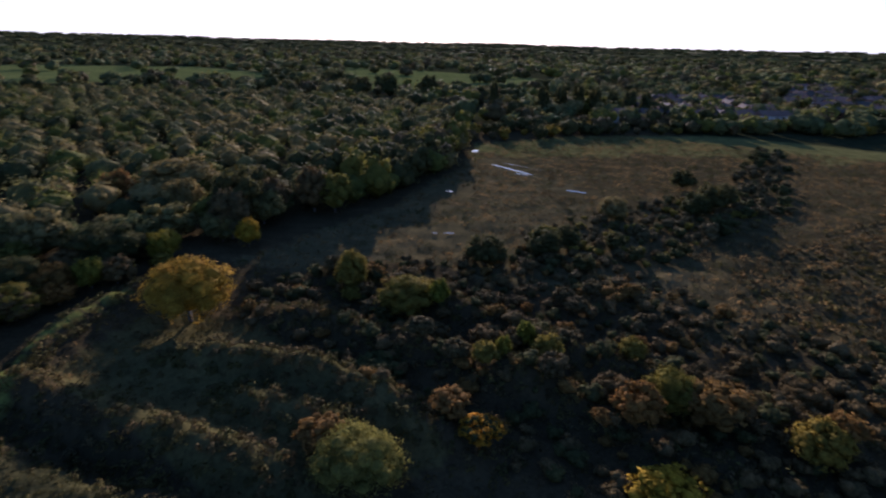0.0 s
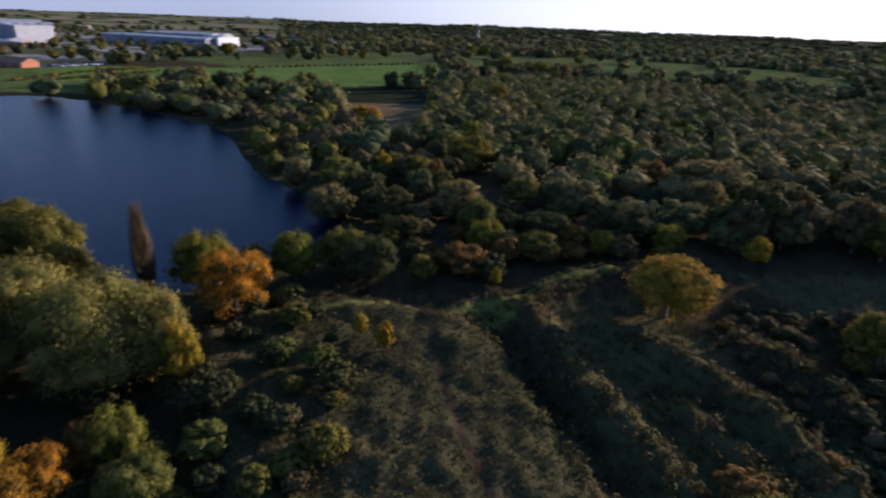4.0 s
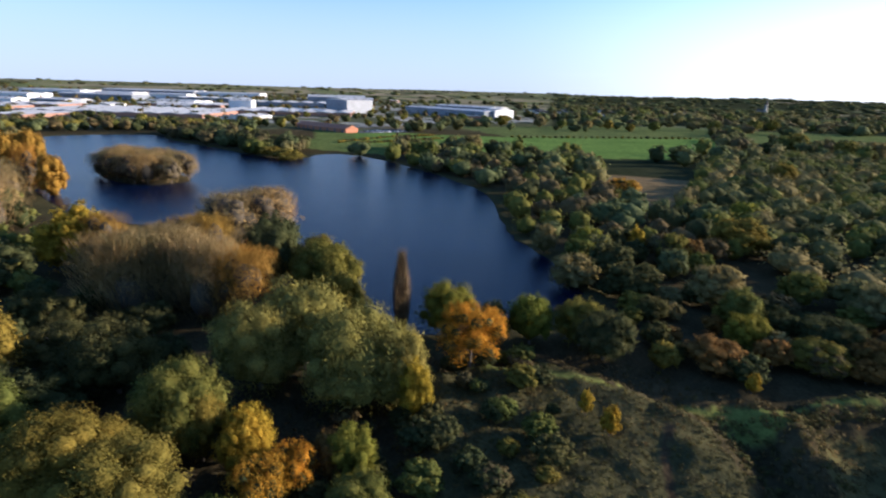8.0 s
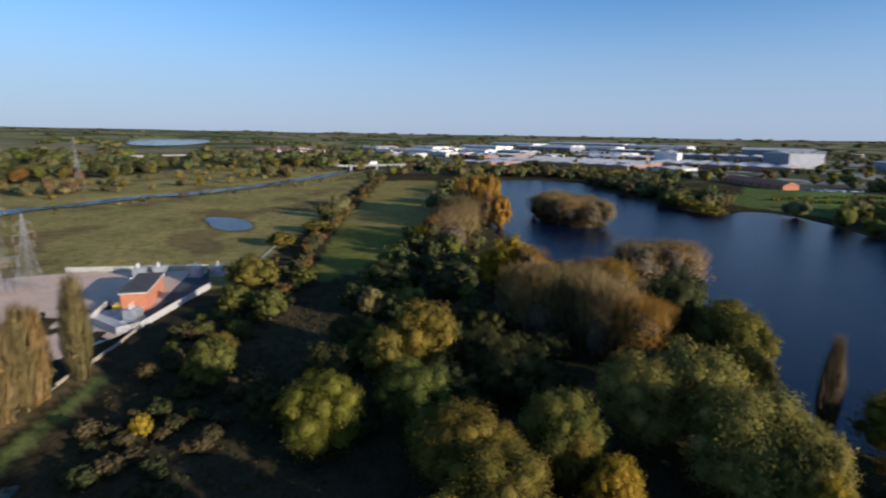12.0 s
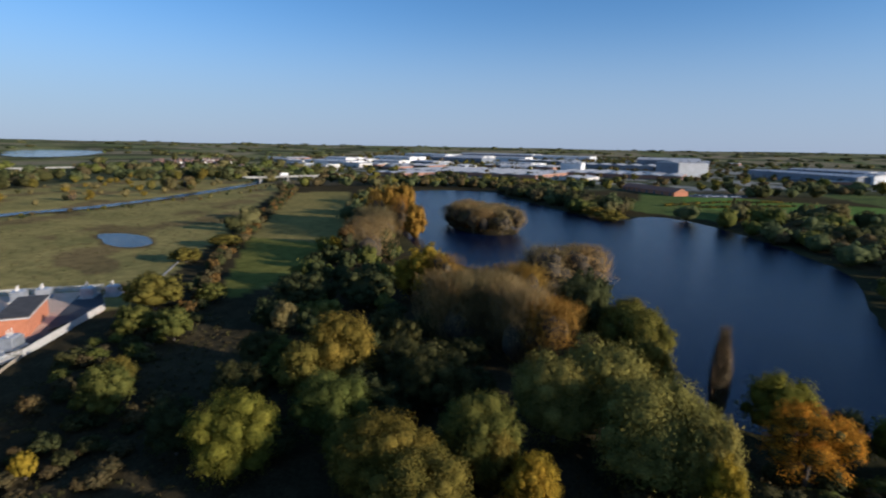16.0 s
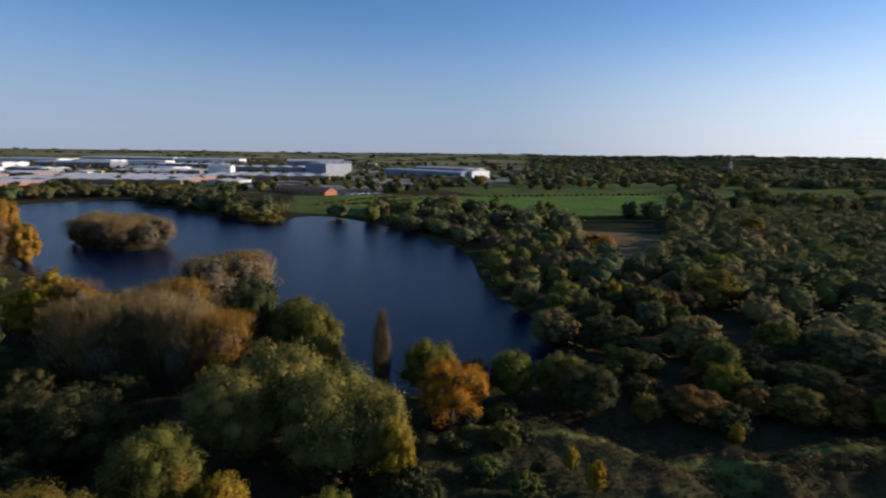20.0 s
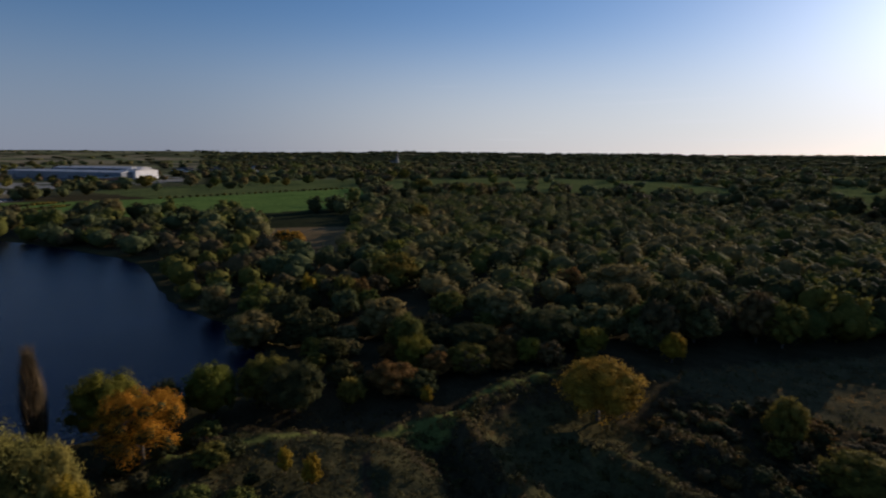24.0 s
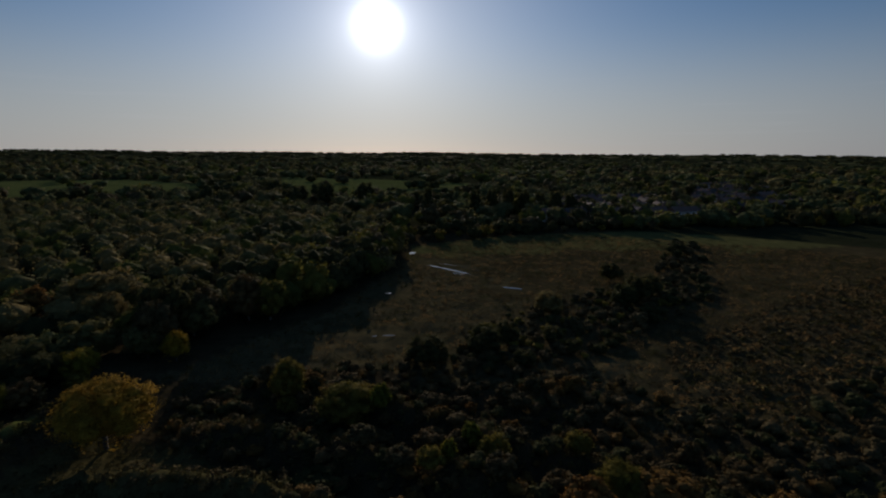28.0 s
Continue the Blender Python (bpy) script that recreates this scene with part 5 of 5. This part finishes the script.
def car(x, y, turn, paint, label):
    root = new("car")
    body = [(-2.1, -0.85, 0.35), (2.1, -0.85, 0.35), (2.1, 0.85, 0.35), (-2.1, 0.85, 0.35), (-2.15, -0.88, 0.9), (2.05, -0.84, 0.85), (2.05, 0.84, 0.85), (-2.15, 0.88, 0.9)]
    faces = [(0, 3, 2, 1), (4, 5, 6, 7), (0, 1, 5, 4), (1, 2, 6, 5), (2, 3, 7, 6), (3, 0, 4, 7)]
    part("body", (body, faces), paint, root)
    cabin = [(-1.7, -0.78, 0.88), (1.1, -0.78, 0.88), (1.1, 0.78, 0.88), (-1.7, 0.78, 0.88), (-1.2, -0.62, 1.45), (0.4, -0.62, 1.45), (0.4, 0.62, 1.45), (-1.2, 0.62, 1.45)]
    part("cabin", (cabin, faces), GLASS, root)
    for wx in (-1.3, 1.3):
        for wy in (-0.86, 0.86):
            part("wheel", tube((wx, wy - 0.1, 0.32), (wx, wy + 0.1, 0.32), 0.32, 0.32, 10), DARK_METAL, root)
    root.matrix_basis = pose(x, y, at(x, y) + 0.05, 0, 0, turn)
    return tagged(root, label, "car", "cars in the car park")


church(-1394, 1291, 30)
paints = [(WHITE_CLAD, "white car parked beside the field"), (STEEL, "silver car parked beside the field"), (DARK_METAL, "dark grey car parked beside the field"), (GREY_CLAD, "blue-grey car parked beside the field")]
for row in range(3):
    for k in range(13):
        if r.random() < 0.75:
            paint, label = paints[r.randrange(4)]
            car(-524 - 5.5 * row + k * -1.4, 50 + row * -1.5 + k * 3.1, 27 + r.uniform(-3, 3), paint, label)
sheet("pavement_car_park", [(-516, 44), (-545, 40), (-568, 92), (-538, 98)], 0.03, ASPHALT, "asphalt car park beside the field", "car park")

# ---- bridges ----
def bridge(a, b, wide, high, piers, label):
    root = new("bridge")
    a, b = Vector((*a, 0)), Vector((*b, 0))
    length = (b - a).length
    part("deck", box(-length / 2, length / 2, -wide / 2, wide / 2, high - 0.9, high), STONE, root)
    for side in (-1, 1):
        part("parapet", box(-length / 2, length / 2, side * wide / 2 - 0.2, side * wide / 2 + 0.2, high - 0.3, high + 0.6), STONE, root)
    part("road", box(-length / 2, length / 2, -wide / 2 + 0.9, wide / 2 - 0.9, high, high + 0.05), ASPHALT, root)
    for k in range(piers):
        u = -length / 2 + (k + 0.5) * length / piers
        part("pier", box(u - 1, u + 1, -wide / 2 + 0.5, wide / 2 - 0.5, -2, high - 1.2), STONE, root)
    mid = (a + b) / 2
    root.matrix_basis = pose(mid.x, mid.y, 0, 0, 0, math.degrees(math.atan2(b.y - a.y, b.x - a.x)))
    return tagged(root, label, "bridge")


bridge((-462, -382), (-570, -322), 9, 5.0, 4, "low concrete road bridge over the river")
bridge((-430, -690), (-545, -668), 9, 6, 5, "long pale road viaduct beyond the meadow")

lorry = new("lorry")
part("box_body", box(-4.5, 2.6, -1.25, 1.25, 1.0, 3.9), WHITE_CLAD, lorry)
cab = part("cab", box(2.8, 4.6, -1.2, 1.2, 0.6, 2.9), WHITE_CLAD, lorry)
part("windscreen", box(4.58, 4.66, -1.05, 1.05, 1.7, 2.6), GLASS, cab)
part("chassis", box(-4.4, 4.5, -0.9, 0.9, 0.55, 0.98), DARK_METAL, lorry)
for wx in (-3.4, -2.2, 3.7):
    for wy in (-1.05, 1.05):
        part("wheel", tube((wx, wy - 0.14, 0.5), (wx, wy + 0.14, 0.5), 0.5, 0.5, 12), DARK_METAL, lorry)
lorry.matrix_basis = pose(-500, -360.9, 5.05, 0, 0, -29.1)
tagged(lorry, "white box lorry driving over the concrete bridge", "lorry")

# ---- electricity substation ----
sheet("pavement_gravel", [(-103, -134), (-90, -116.5), (-61, -104.5), (-40, -101), (-20, -118), (-48, -186), (-80, -163)], 0.06, GRAVEL, "bare gravel yard of the substation", "yard")
sheet("road_yard", [(-92, -119), (-80, -114), (-64, -107), (-62, -111), (-74, -115), (-86, -125), (-97, -134), (-101, -131)], 0.10, ASPHALT, "dark asphalt drive round the brick building", "road")
sheet("pavement_slab", [(-60, -106), (-58.5, -115), (-66, -122), (-69.5, -119), (-64, -112), (-66, -108.5)], 0.13, CONCRETE, "pale concrete apron with a ramp", "pavement")

control = new("control_building")
LONG, DEEP = 17.0, 5.2
part("wall", box(-LONG / 2, LONG / 2, -DEEP / 2, DEEP / 2, -0.3, 4.0), BRICK, control)
part("roof", box(-LONG / 2 - 0.35, LONG / 2 + 0.35, -DEEP / 2 - 0.35, DEEP / 2 + 0.35, 4.0, 4.3), SLATE, control)
part("fascia", box(-LONG / 2 - 0.42, LONG / 2 + 0.42, -DEEP / 2 - 0.42, DEEP / 2 + 0.42, 3.78, 4.06), CONCRETE, control)
for u in (-6, 0.2, 5.4):
    part("door", box(u - 0.9, u + 0.9, DEEP / 2 - 0.02, DEEP / 2 + 0.06, 0, 2.4), DARK_METAL, control)
for u in (-8.5, -3, 3.6):
    steps = part("landing", box(u - 1.2, u + 1.2, DEEP / 2, DEEP / 2 + 1.4, -0.2, 0.6), CONCRETE, control)
    for k in (-1.1, 1.1):
        part("handrail", box(u + k - 0.04, u + k + 0.04, DEEP / 2, DEEP / 2 + 1.4, 0.6, 1.7), PAINT_YELLOW, control)
control.matrix_basis = pose(-76.2, -122.6, at(-76, -122), 0, 0, -136)
tagged(control, "orange brick control building with a flat dark roof", "building")


def transformer(x, y, turn, label):
    root = new("transformer")
    part("tank", box(-1.6, 1.6, -1.1, 1.1, 0.3, 2.6), STEEL, root)
    for k in range(6):
        part("cooling_fin", box(-1.5 + k * 0.55, -1.3 + k * 0.55, 1.1, 1.7, 0.6, 2.4), STEEL, root)
    for k in (-1, 0, 1):
        part("bushing", tube((k * 0.8, 0, 2.6), (k * 0.8, 0, 3.9), 0.16, 0.07, 8), CREAM_WALL, root)
    part("plinth", box(-2, 2, -1.6, 1.9, -0.3, 0.3), CONCRETE, root)
    root.matrix_basis = pose(x, y, at(x, y) + 0.06, 0, 0, turn)
    return tagged(root, label, "transformer", "substation plant")


for x, y, turn in [(-92, -140, 40), (-97, -131, 35), (-88, -143, 40), (-101, -127, 30), (-66, -111, 30)]:
    transformer(x, y, turn, "grey steel transformer on a concrete base")


def rod(points, thick):
    """One bent bar of square section through the points."""
    v, f = [], []
    for x, y, z in points:
        v += [(x - thick, y - thick, z), (x + thick, y - thick, z), (x + thick, y + thick, z), (x - thick, y + thick, z)]
    for k in range(len(points) - 1):
        f += [(4 * k + j, 4 * k + (j + 1) % 4, 4 * k + 4 + (j + 1) % 4, 4 * k + 4 + j) for j in range(4)]
    return v, f


def lattice_tower(x, y, h, turn, wide, label):
    """A tapering four-legged mast of angle steel with bracing and three pairs of arms."""
    root = new("pylon")
    half = wide / 2

    def corner(z, k):
        s = half * (1 - 0.82 * min(1.0, z / (h * 0.72)) ** 0.85) if z < h * 0.72 else half * 0.18 * (1 - 0.75 * (z - h * 0.72) / (h * 0.28))
        return (s * (1, 1, -1, -1)[k], s * (1, -1, -1, 1)[k], z)

    levels = [h * (1 - (1 - k / 10) ** 1.25) for k in range(11)]
    for k in range(4):
        part("leg", rod([corner(a, k) for a in levels], 0.05), DULL_STEEL, root)
    for a, b in zip(levels, levels[1:]):
        braces = []
        for k in range(4):
            braces += [tube(corner(a, k), corner(b, (k + 1) % 4), 0.035, 0.035, 4), tube(corner(a, (k + 1) % 4), corner(b, k), 0.035, 0.035, 4), tube(corner(b, k), corner(b, (k + 1) % 4), 0.035, 0.035, 4)]
        part("bracing", joined(braces), DULL_STEEL, root)["kind"] = "stuff"
    for z, reach in ((0.62, 0.16), (0.75, 0.19), (0.88, 0.15)):
        for side in (-1, 1):
            tip = (side * h * reach, 0, h * z)
            arm = part("arm", joined([tube((0, s, h * z - 0.2), tip, 0.09, 0.05, 4) for s in (-0.3, 0.3)] + [tube((0, 0, h * z + 0.9), tip, 0.08, 0.05, 4)]), DULL_STEEL, root)
            part("insulator", tube(tip, (tip[0], 0, tip[2] - 1.6), 0.12, 0.10, 6), PORCELAIN, arm)
    root.matrix_basis = pose(x, y, at(x, y), 0, 0, turn)
    return tagged(root, label, "pylon", "pylons")


lattice_tower(-64, -163, 26, 30, 5.5, "tall galvanised lattice pylon beside the yard")
lattice_tower(-66, -152, 19.5, 30, 5.0, "galvanised lattice pylon beside the yard")
lattice_tower(-47, -156, 15, 25, 4.0, "short lattice mast in the switchyard")
lattice_tower(-197, -374, 26, 30, 6.0, "lattice pylon standing in the far meadow")
lattice_tower(-420, -800, 30, 40, 7.0, "lattice pylon far beyond the meadow")


def gantry(x, y, turn, span, high):
    root = new("gantry")
    for u in (-span / 2, span / 2):
        part("post", joined([tube((u + a, b, 0), (u + a * 0.4, b * 0.4, high), 0.07, 0.06, 4) for a in (-0.5, 0.5) for b in (-0.5, 0.5)]), DULL_STEEL, root)
    part("beam", joined([tube((-span / 2, b, high + c), (span / 2, b, high + c), 0.07, 0.07, 4) for b in (-0.3, 0.3) for c in (0, -0.6)]), DULL_STEEL, root)
    for k in range(5):
        u = -span / 2 + (k + 0.5) * span / 5
        part("insulator", tube((u, 0, high - 0.6), (u, 0, high - 2.2), 0.13, 0.10, 6), PORCELAIN, root)
        part("busbar_post", tube((u, 1.8, 0), (u, 1.8, 3.4), 0.14, 0.09, 6), DULL_STEEL, root)
    root.matrix_basis = pose(x, y, at(x, y) + 0.06, 0, 0, turn)
    return tagged(root, "galvanised switchgear gantry with insulators", "gantry", "switchyard")


for row in range(4):
    for k in range(5):
        gantry(-36 - 7.0 * k + 5.0 * row, -142 - 4.0 * k - 11.0 * row, 30, 7.0, 6.5 if row % 2 else 8.0)


def palisade(line, high, label, name="palisade_fence"):
    """A fence along the line: posts, and for each bay one panel of pales on two rails."""
    root = new(name)
    for (x0, y0), (x1, y1) in zip(line, line[1:]):
        n = max(1, int(math.hypot(x1 - x0, y1 - y0) / 2.75))
        for k in range(n):
            a = Vector((x0 + (x1 - x0) * k / n, y0 + (y1 - y0) * k / n, 0))
            b = Vector((x0 + (x1 - x0) * (k + 1) / n, y0 + (y1 - y0) * (k + 1) / n, 0))
            d = (b - a).normalized()
            side = Vector((-d.y, d.x, 0)) * 0.02
            pales = []
            for j in range(15):
                p = a.lerp(b, (j + 0.5) / 15)
                u = d * 0.062
                low, top = Vector((0, 0, 0.05)), Vector((0, 0, high))
                pales.append(([p - u + low - side, p + u + low - side, p + u + top - side, p - u + top - side, p - u + low + side, p + u + low + side, p + u + top + side, p - u + top + side],
                              [(0, 1, 2, 3), (7, 6, 5, 4), (0, 3, 7, 4), (1, 5, 6, 2), (3, 2, 6, 7)]))
            for z in (0.5, high - 0.5):
                pales.append(tube(a + Vector((0, 0, z)), b + Vector((0, 0, z)), 0.035, 0.035, 4))
            part("panel", joined(pales), FENCE_PAINT, root)["kind"] = "stuff"
            part("post", tube(a, a + Vector((0, 0, high)), 0.06, 0.06, 4), FENCE_PAINT, root)
    return tagged(root, label, "fence")


palisade([(-60, -116), (-59, -105), (-64, -104.5), (-91, -117.5), (-104, -134), (-80, -164)], 1.6, "cream painted steel palisade fence round the yard")
palisade([(-59.5, -116), (-70, -126)], 1.4, "cream painted steel fence across the yard")

wall_line = [(-13, -74), (-22, -80.5), (-32, -86.5), (-41, -91), (-47, -94.5), (-58, -101), (-72, -110)]
for n, (a, b) in enumerate(zip(wall_line, wall_line[1:])):
    root = new("low_wall")
    length = math.dist(a, b)
    count = max(2, int(length / 2.4))
    for k in range(count):
        u = -length / 2 + k * length / count
        part("panel", box(u + 0.03, u + length / count - 0.03, -0.08, 0.08, -0.2, 0.5 + 0.05 * ((k * 7) % 3)), FENCE_WOOD, root)
    root.matrix_basis = pose((a[0] + b[0]) / 2, (a[1] + b[1]) / 2, at((a[0] + b[0]) / 2, (a[1] + b[1]) / 2), 0, 0, math.degrees(math.atan2(b[1] - a[1], b[0] - a[0])))
    tagged(root, "low pale board edging behind the poplars", "low wall", "edging")

for k, (x, y, h, rad) in enumerate([(-44.5, -90.5, 17.5, 2.6), (-37.8, -88, 14.5, 1.9), (-35, -86.6, 16, 2.1), (-32, -85.2, 15.2, 2.0), (-29.2, -83.6, 16.5, 2.2), (-26.4, -81.7, 15.5, 2.1),
                                   (-20.2, -77.2, 17, 2.4), (-17.2, -75.2, 16, 2.2), (-14, -73, 17, 2.4), (-10.4, -70.6, 16, 2.4), (-6.5, -68, 17, 2.4), (-2, -65.5, 16, 2.4), (-36.4, -87.4, 15, 1.9), (-30.6, -84.5, 14.6, 1.9), (-27.8, -82.6, 15.6, 2.0), (-23.4, -79.6, 15.6, 2.1), (-18.7, -76.2, 15, 2.1), (-12.2, -71.8, 16, 2.2)]):
    tree("poplar", x, y, h, rad * 1.15, "poplar row", "tall narrow poplar, bare golden-brown twigs, in a row")
tree("aspen", -84, 13.6, 14.6, 1.9, "", "narrow poplar, greyish brown, standing by the water")

# green netting over a heap
r = np.random.RandomState(8)
n = 26
px, py = np.meshgrid(np.linspace(-1, 1, n), np.linspace(-1, 1, n))
lump = 0.35 + 0.3 * waves(px * 6, py * 6, 3.0, 9) + 0.5 * (1 - np.maximum(np.abs(px), np.abs(py)) ** 4)
verts = [(a * 5.0, b * 3.6, max(0.05, c)) for a, b, c in zip(px.ravel(), py.ravel(), (lump + r.uniform(-0.08, 0.08, px.shape)).ravel())]
heap = link("net_cover", verts, [(j * n + k, j * n + k + 1, j * n + n + k + 1, j * n + n + k) for j in range(n - 1) for k in range(n - 1)], NET)
heap.matrix_basis = pose(-19.5, -67.5, at(-19.5, -67.5), 0, 0, 38)
tagged(heap, "dark green netting lying over a low heap", "netting")

for a, b in [((-120, -131), (-158, -156))]:
    root = new("channel_wall")
    length = math.dist(a, b)
    for k in range(8):
        part("slab", box(-length / 2 + k * length / 8 + 0.05, -length / 2 + (k + 1) * length / 8 - 0.05, -0.3, 0.3, -0.5, 0.15), STONE, root)
    root.matrix_basis = pose((a[0] + b[0]) / 2, (a[1] + b[1]) / 2, 0, 0, 0, math.degrees(math.atan2(b[1] - a[1], b[0] - a[0])))
    tagged(root, "pale concrete edge of the drainage ditch", "wall", "ditch edge")
# ---- low growth ----
def carpet(name, spots, mats, sizes, label, category, leaves=26, seed=1, blade=0.2, upright=False, flat=1.6):
    """Low growth as one object: tufts of blades or leaf sprays at every place."""
    r = np.random.RandomState(seed)
    forms = []
    for _ in range(6):
        n = leaves
        u = unit(r.normal(0, 1, (n, 3)))
        u[:, 2] = np.abs(u[:, 2])
        c = u * np.array([flat / 2, flat / 2, 0.9]) * r.uniform(0.55, 1.05, (n, 1))
        forms.append(leaf_quads(r, c, u, blade, 2.4 if upright else 1.2, 0.0 if not upright else -0.7, 0.5))
    spots = np.array(spots)
    z = height(spots[:, 0], spots[:, 1])
    pick, kind = r.randint(0, 6, len(spots)), r.randint(0, len(mats), len(spots))
    patch = waves(spots[:, 0], spots[:, 1], 22, seed)
    kind = np.clip(((patch + 1) / 2 * len(mats) + r.normal(0, 0.5, len(spots))).astype(int), 0, len(mats) - 1)
    for m in range(len(mats)):
        out = []
        for k in np.nonzero(kind == m)[0]:
            h, a = r.uniform(*sizes), r.uniform(0, 6.28)
            turn = np.array([[math.cos(a), -math.sin(a), 0], [math.sin(a), math.cos(a), 0], [0, 0, 1]])
            q, lean = forms[pick[k]]
            out.append((q @ turn.T * h + np.array([spots[k, 0], spots[k, 1], z[k] - 0.05]), lean @ turn.T))
        if out:
            q, lean = gather(*out)
            tagged(new(name, quads_mesh(name, q, mats[m], None, lean)), label, category, kind="stuff")


def not_on(spots, lines=(), areas=()):
    x, y = np.array([p[0] for p in spots]), np.array([p[1] for p in spots])
    ok = np.ones(len(x), bool)
    for line, wide in lines:
        ok &= away(line, x, y)[0] > wide
    for poly in areas:
        ok &= ~inside(poly, x, y)
    return [p for p, k in zip(spots, ok) if k]


HEATH = [(-76, 4), (-74, 28), (-70, 44), (-52, 60), (-50, 88), (-34, 98), (-8, 90), (16, 92), (48, 68), (62, 40), (40, 18), (0, 16), (-20, 4), (-40, -14), (-60, -6)]
spots = not_on(spread(HEATH, 1.35, 31), [(TRACK, 0.9), (FOOTPATH, 0.9)])
on_mound = set(p for p in spots if inside(MOUND, *p))
low_tufts = [p for p in not_on(spread(MOUND, 1.05, 36), [(TRACK, 0.9), (FOOTPATH, 0.7)])]
carpet("heather", low_tufts, [LEAF["grass"], LEAF["heath"], LEAF["grass"], LEAF["heath"]], (0.22, 0.5), "low heather and grass tufts on the mound", "scrub", 22, 46, 0.2)
carpet("bramble_scrub", [p for p in spots if p not in on_mound], [LEAF["heath"], LEAF["grass"], LEAF["heath"], LEAF["heath"], LEAF["reed"]], (0.35, 0.9), "low bramble, heath and dead grass on the mounds", "scrub", 24, 41, 0.16)
crest = [p for p in spots if min(float(away(line, np.array([p[0]]), np.array([p[1]]))[0][0]) for _, _, line in BANKS) < 3.0]
carpet("bramble_scrub", crest, [LEAF["grass"], LEAF["heath"], LEAF["grass"]], (0.6, 1.3), "bramble bushes along the banks", "scrub", 34, 42, 0.15)
spots = [p for p in spread(MARSH, 2.1, 32) if math.hypot(*p) < 270]
pools = [(25, 217), (33, 183), (29, 192), (46, 151), (9, 150), (6, 112)]
spots = [p for p in spots if min(math.hypot(p[0] - a, p[1] - b) for a, b in pools) > 7]
carpet("marsh_reeds", spots, [LEAF["reed"], LEAF["heath"], LEAF["grass"], LEAF["reed"]], (0.4, 1.0), "brown reeds and sedge tussocks over the marsh", "reeds", 14, 43, 0.2, True, 3.2)
EAST = [(48, 68), (62, 40), (120, 40), (200, 60), (200, 160), (120, 130), (60, 92)]
carpet("marsh_bushes", spread(EAST, 2.3, 33), [LEAF["heath"], LEAF["reed"], LEAF["heath"], LEAF["grass"]], (0.5, 1.1), "low bushes scattered over the marsh", "scrub", 20, 44, 0.3)
VERGE = [(-20, -60), (-50, -88), (-70, -100), (-92, -112), (-104, -100), (-84, -70), (-56, -40), (-30, -36)]
carpet("rough_grass", spread(VERGE, 1.9, 34), [LEAF["grass"], LEAF["heath"], LEAF["grass"]], (0.3, 0.8), "rough grass and weeds beside the ditch", "grass", 18, 45, 0.22)
TUSSOCKS = [(-40, -200), (-110, -140), (-190, -176), (-260, -222), (-330, -272), (-300, -290), (-215, -292), (-120, -286), (-40, -262)]
tufts = [p for p in spread(TUSSOCKS, 3.3, 75) if not inside(POND, *p) and float(waves(np.array(p[0]), np.array(p[1]), 34, 76)) > -0.25]
carpet("marsh_grass", tufts, [LEAF["grass"], LEAF["reed"], LEAF["grass"], LEAF["reed"]], (0.3, 0.75), "rough grass tussocks and rushes over the meadow", "grass", 12, 77, 0.2, True, 3.4)
near_mound = not_on(spread(MOUND, 0.85, 61), [(TRACK, 0.7), (FOOTPATH, 0.7)])
carpet("dead_grass", near_mound, [LEAF["grass"], LEAF["heath"], LEAF["grass"]], (0.25, 0.5), "rough dead grass and heather on the mound", "grass", 14, 62, 0.17, True, 2.0)
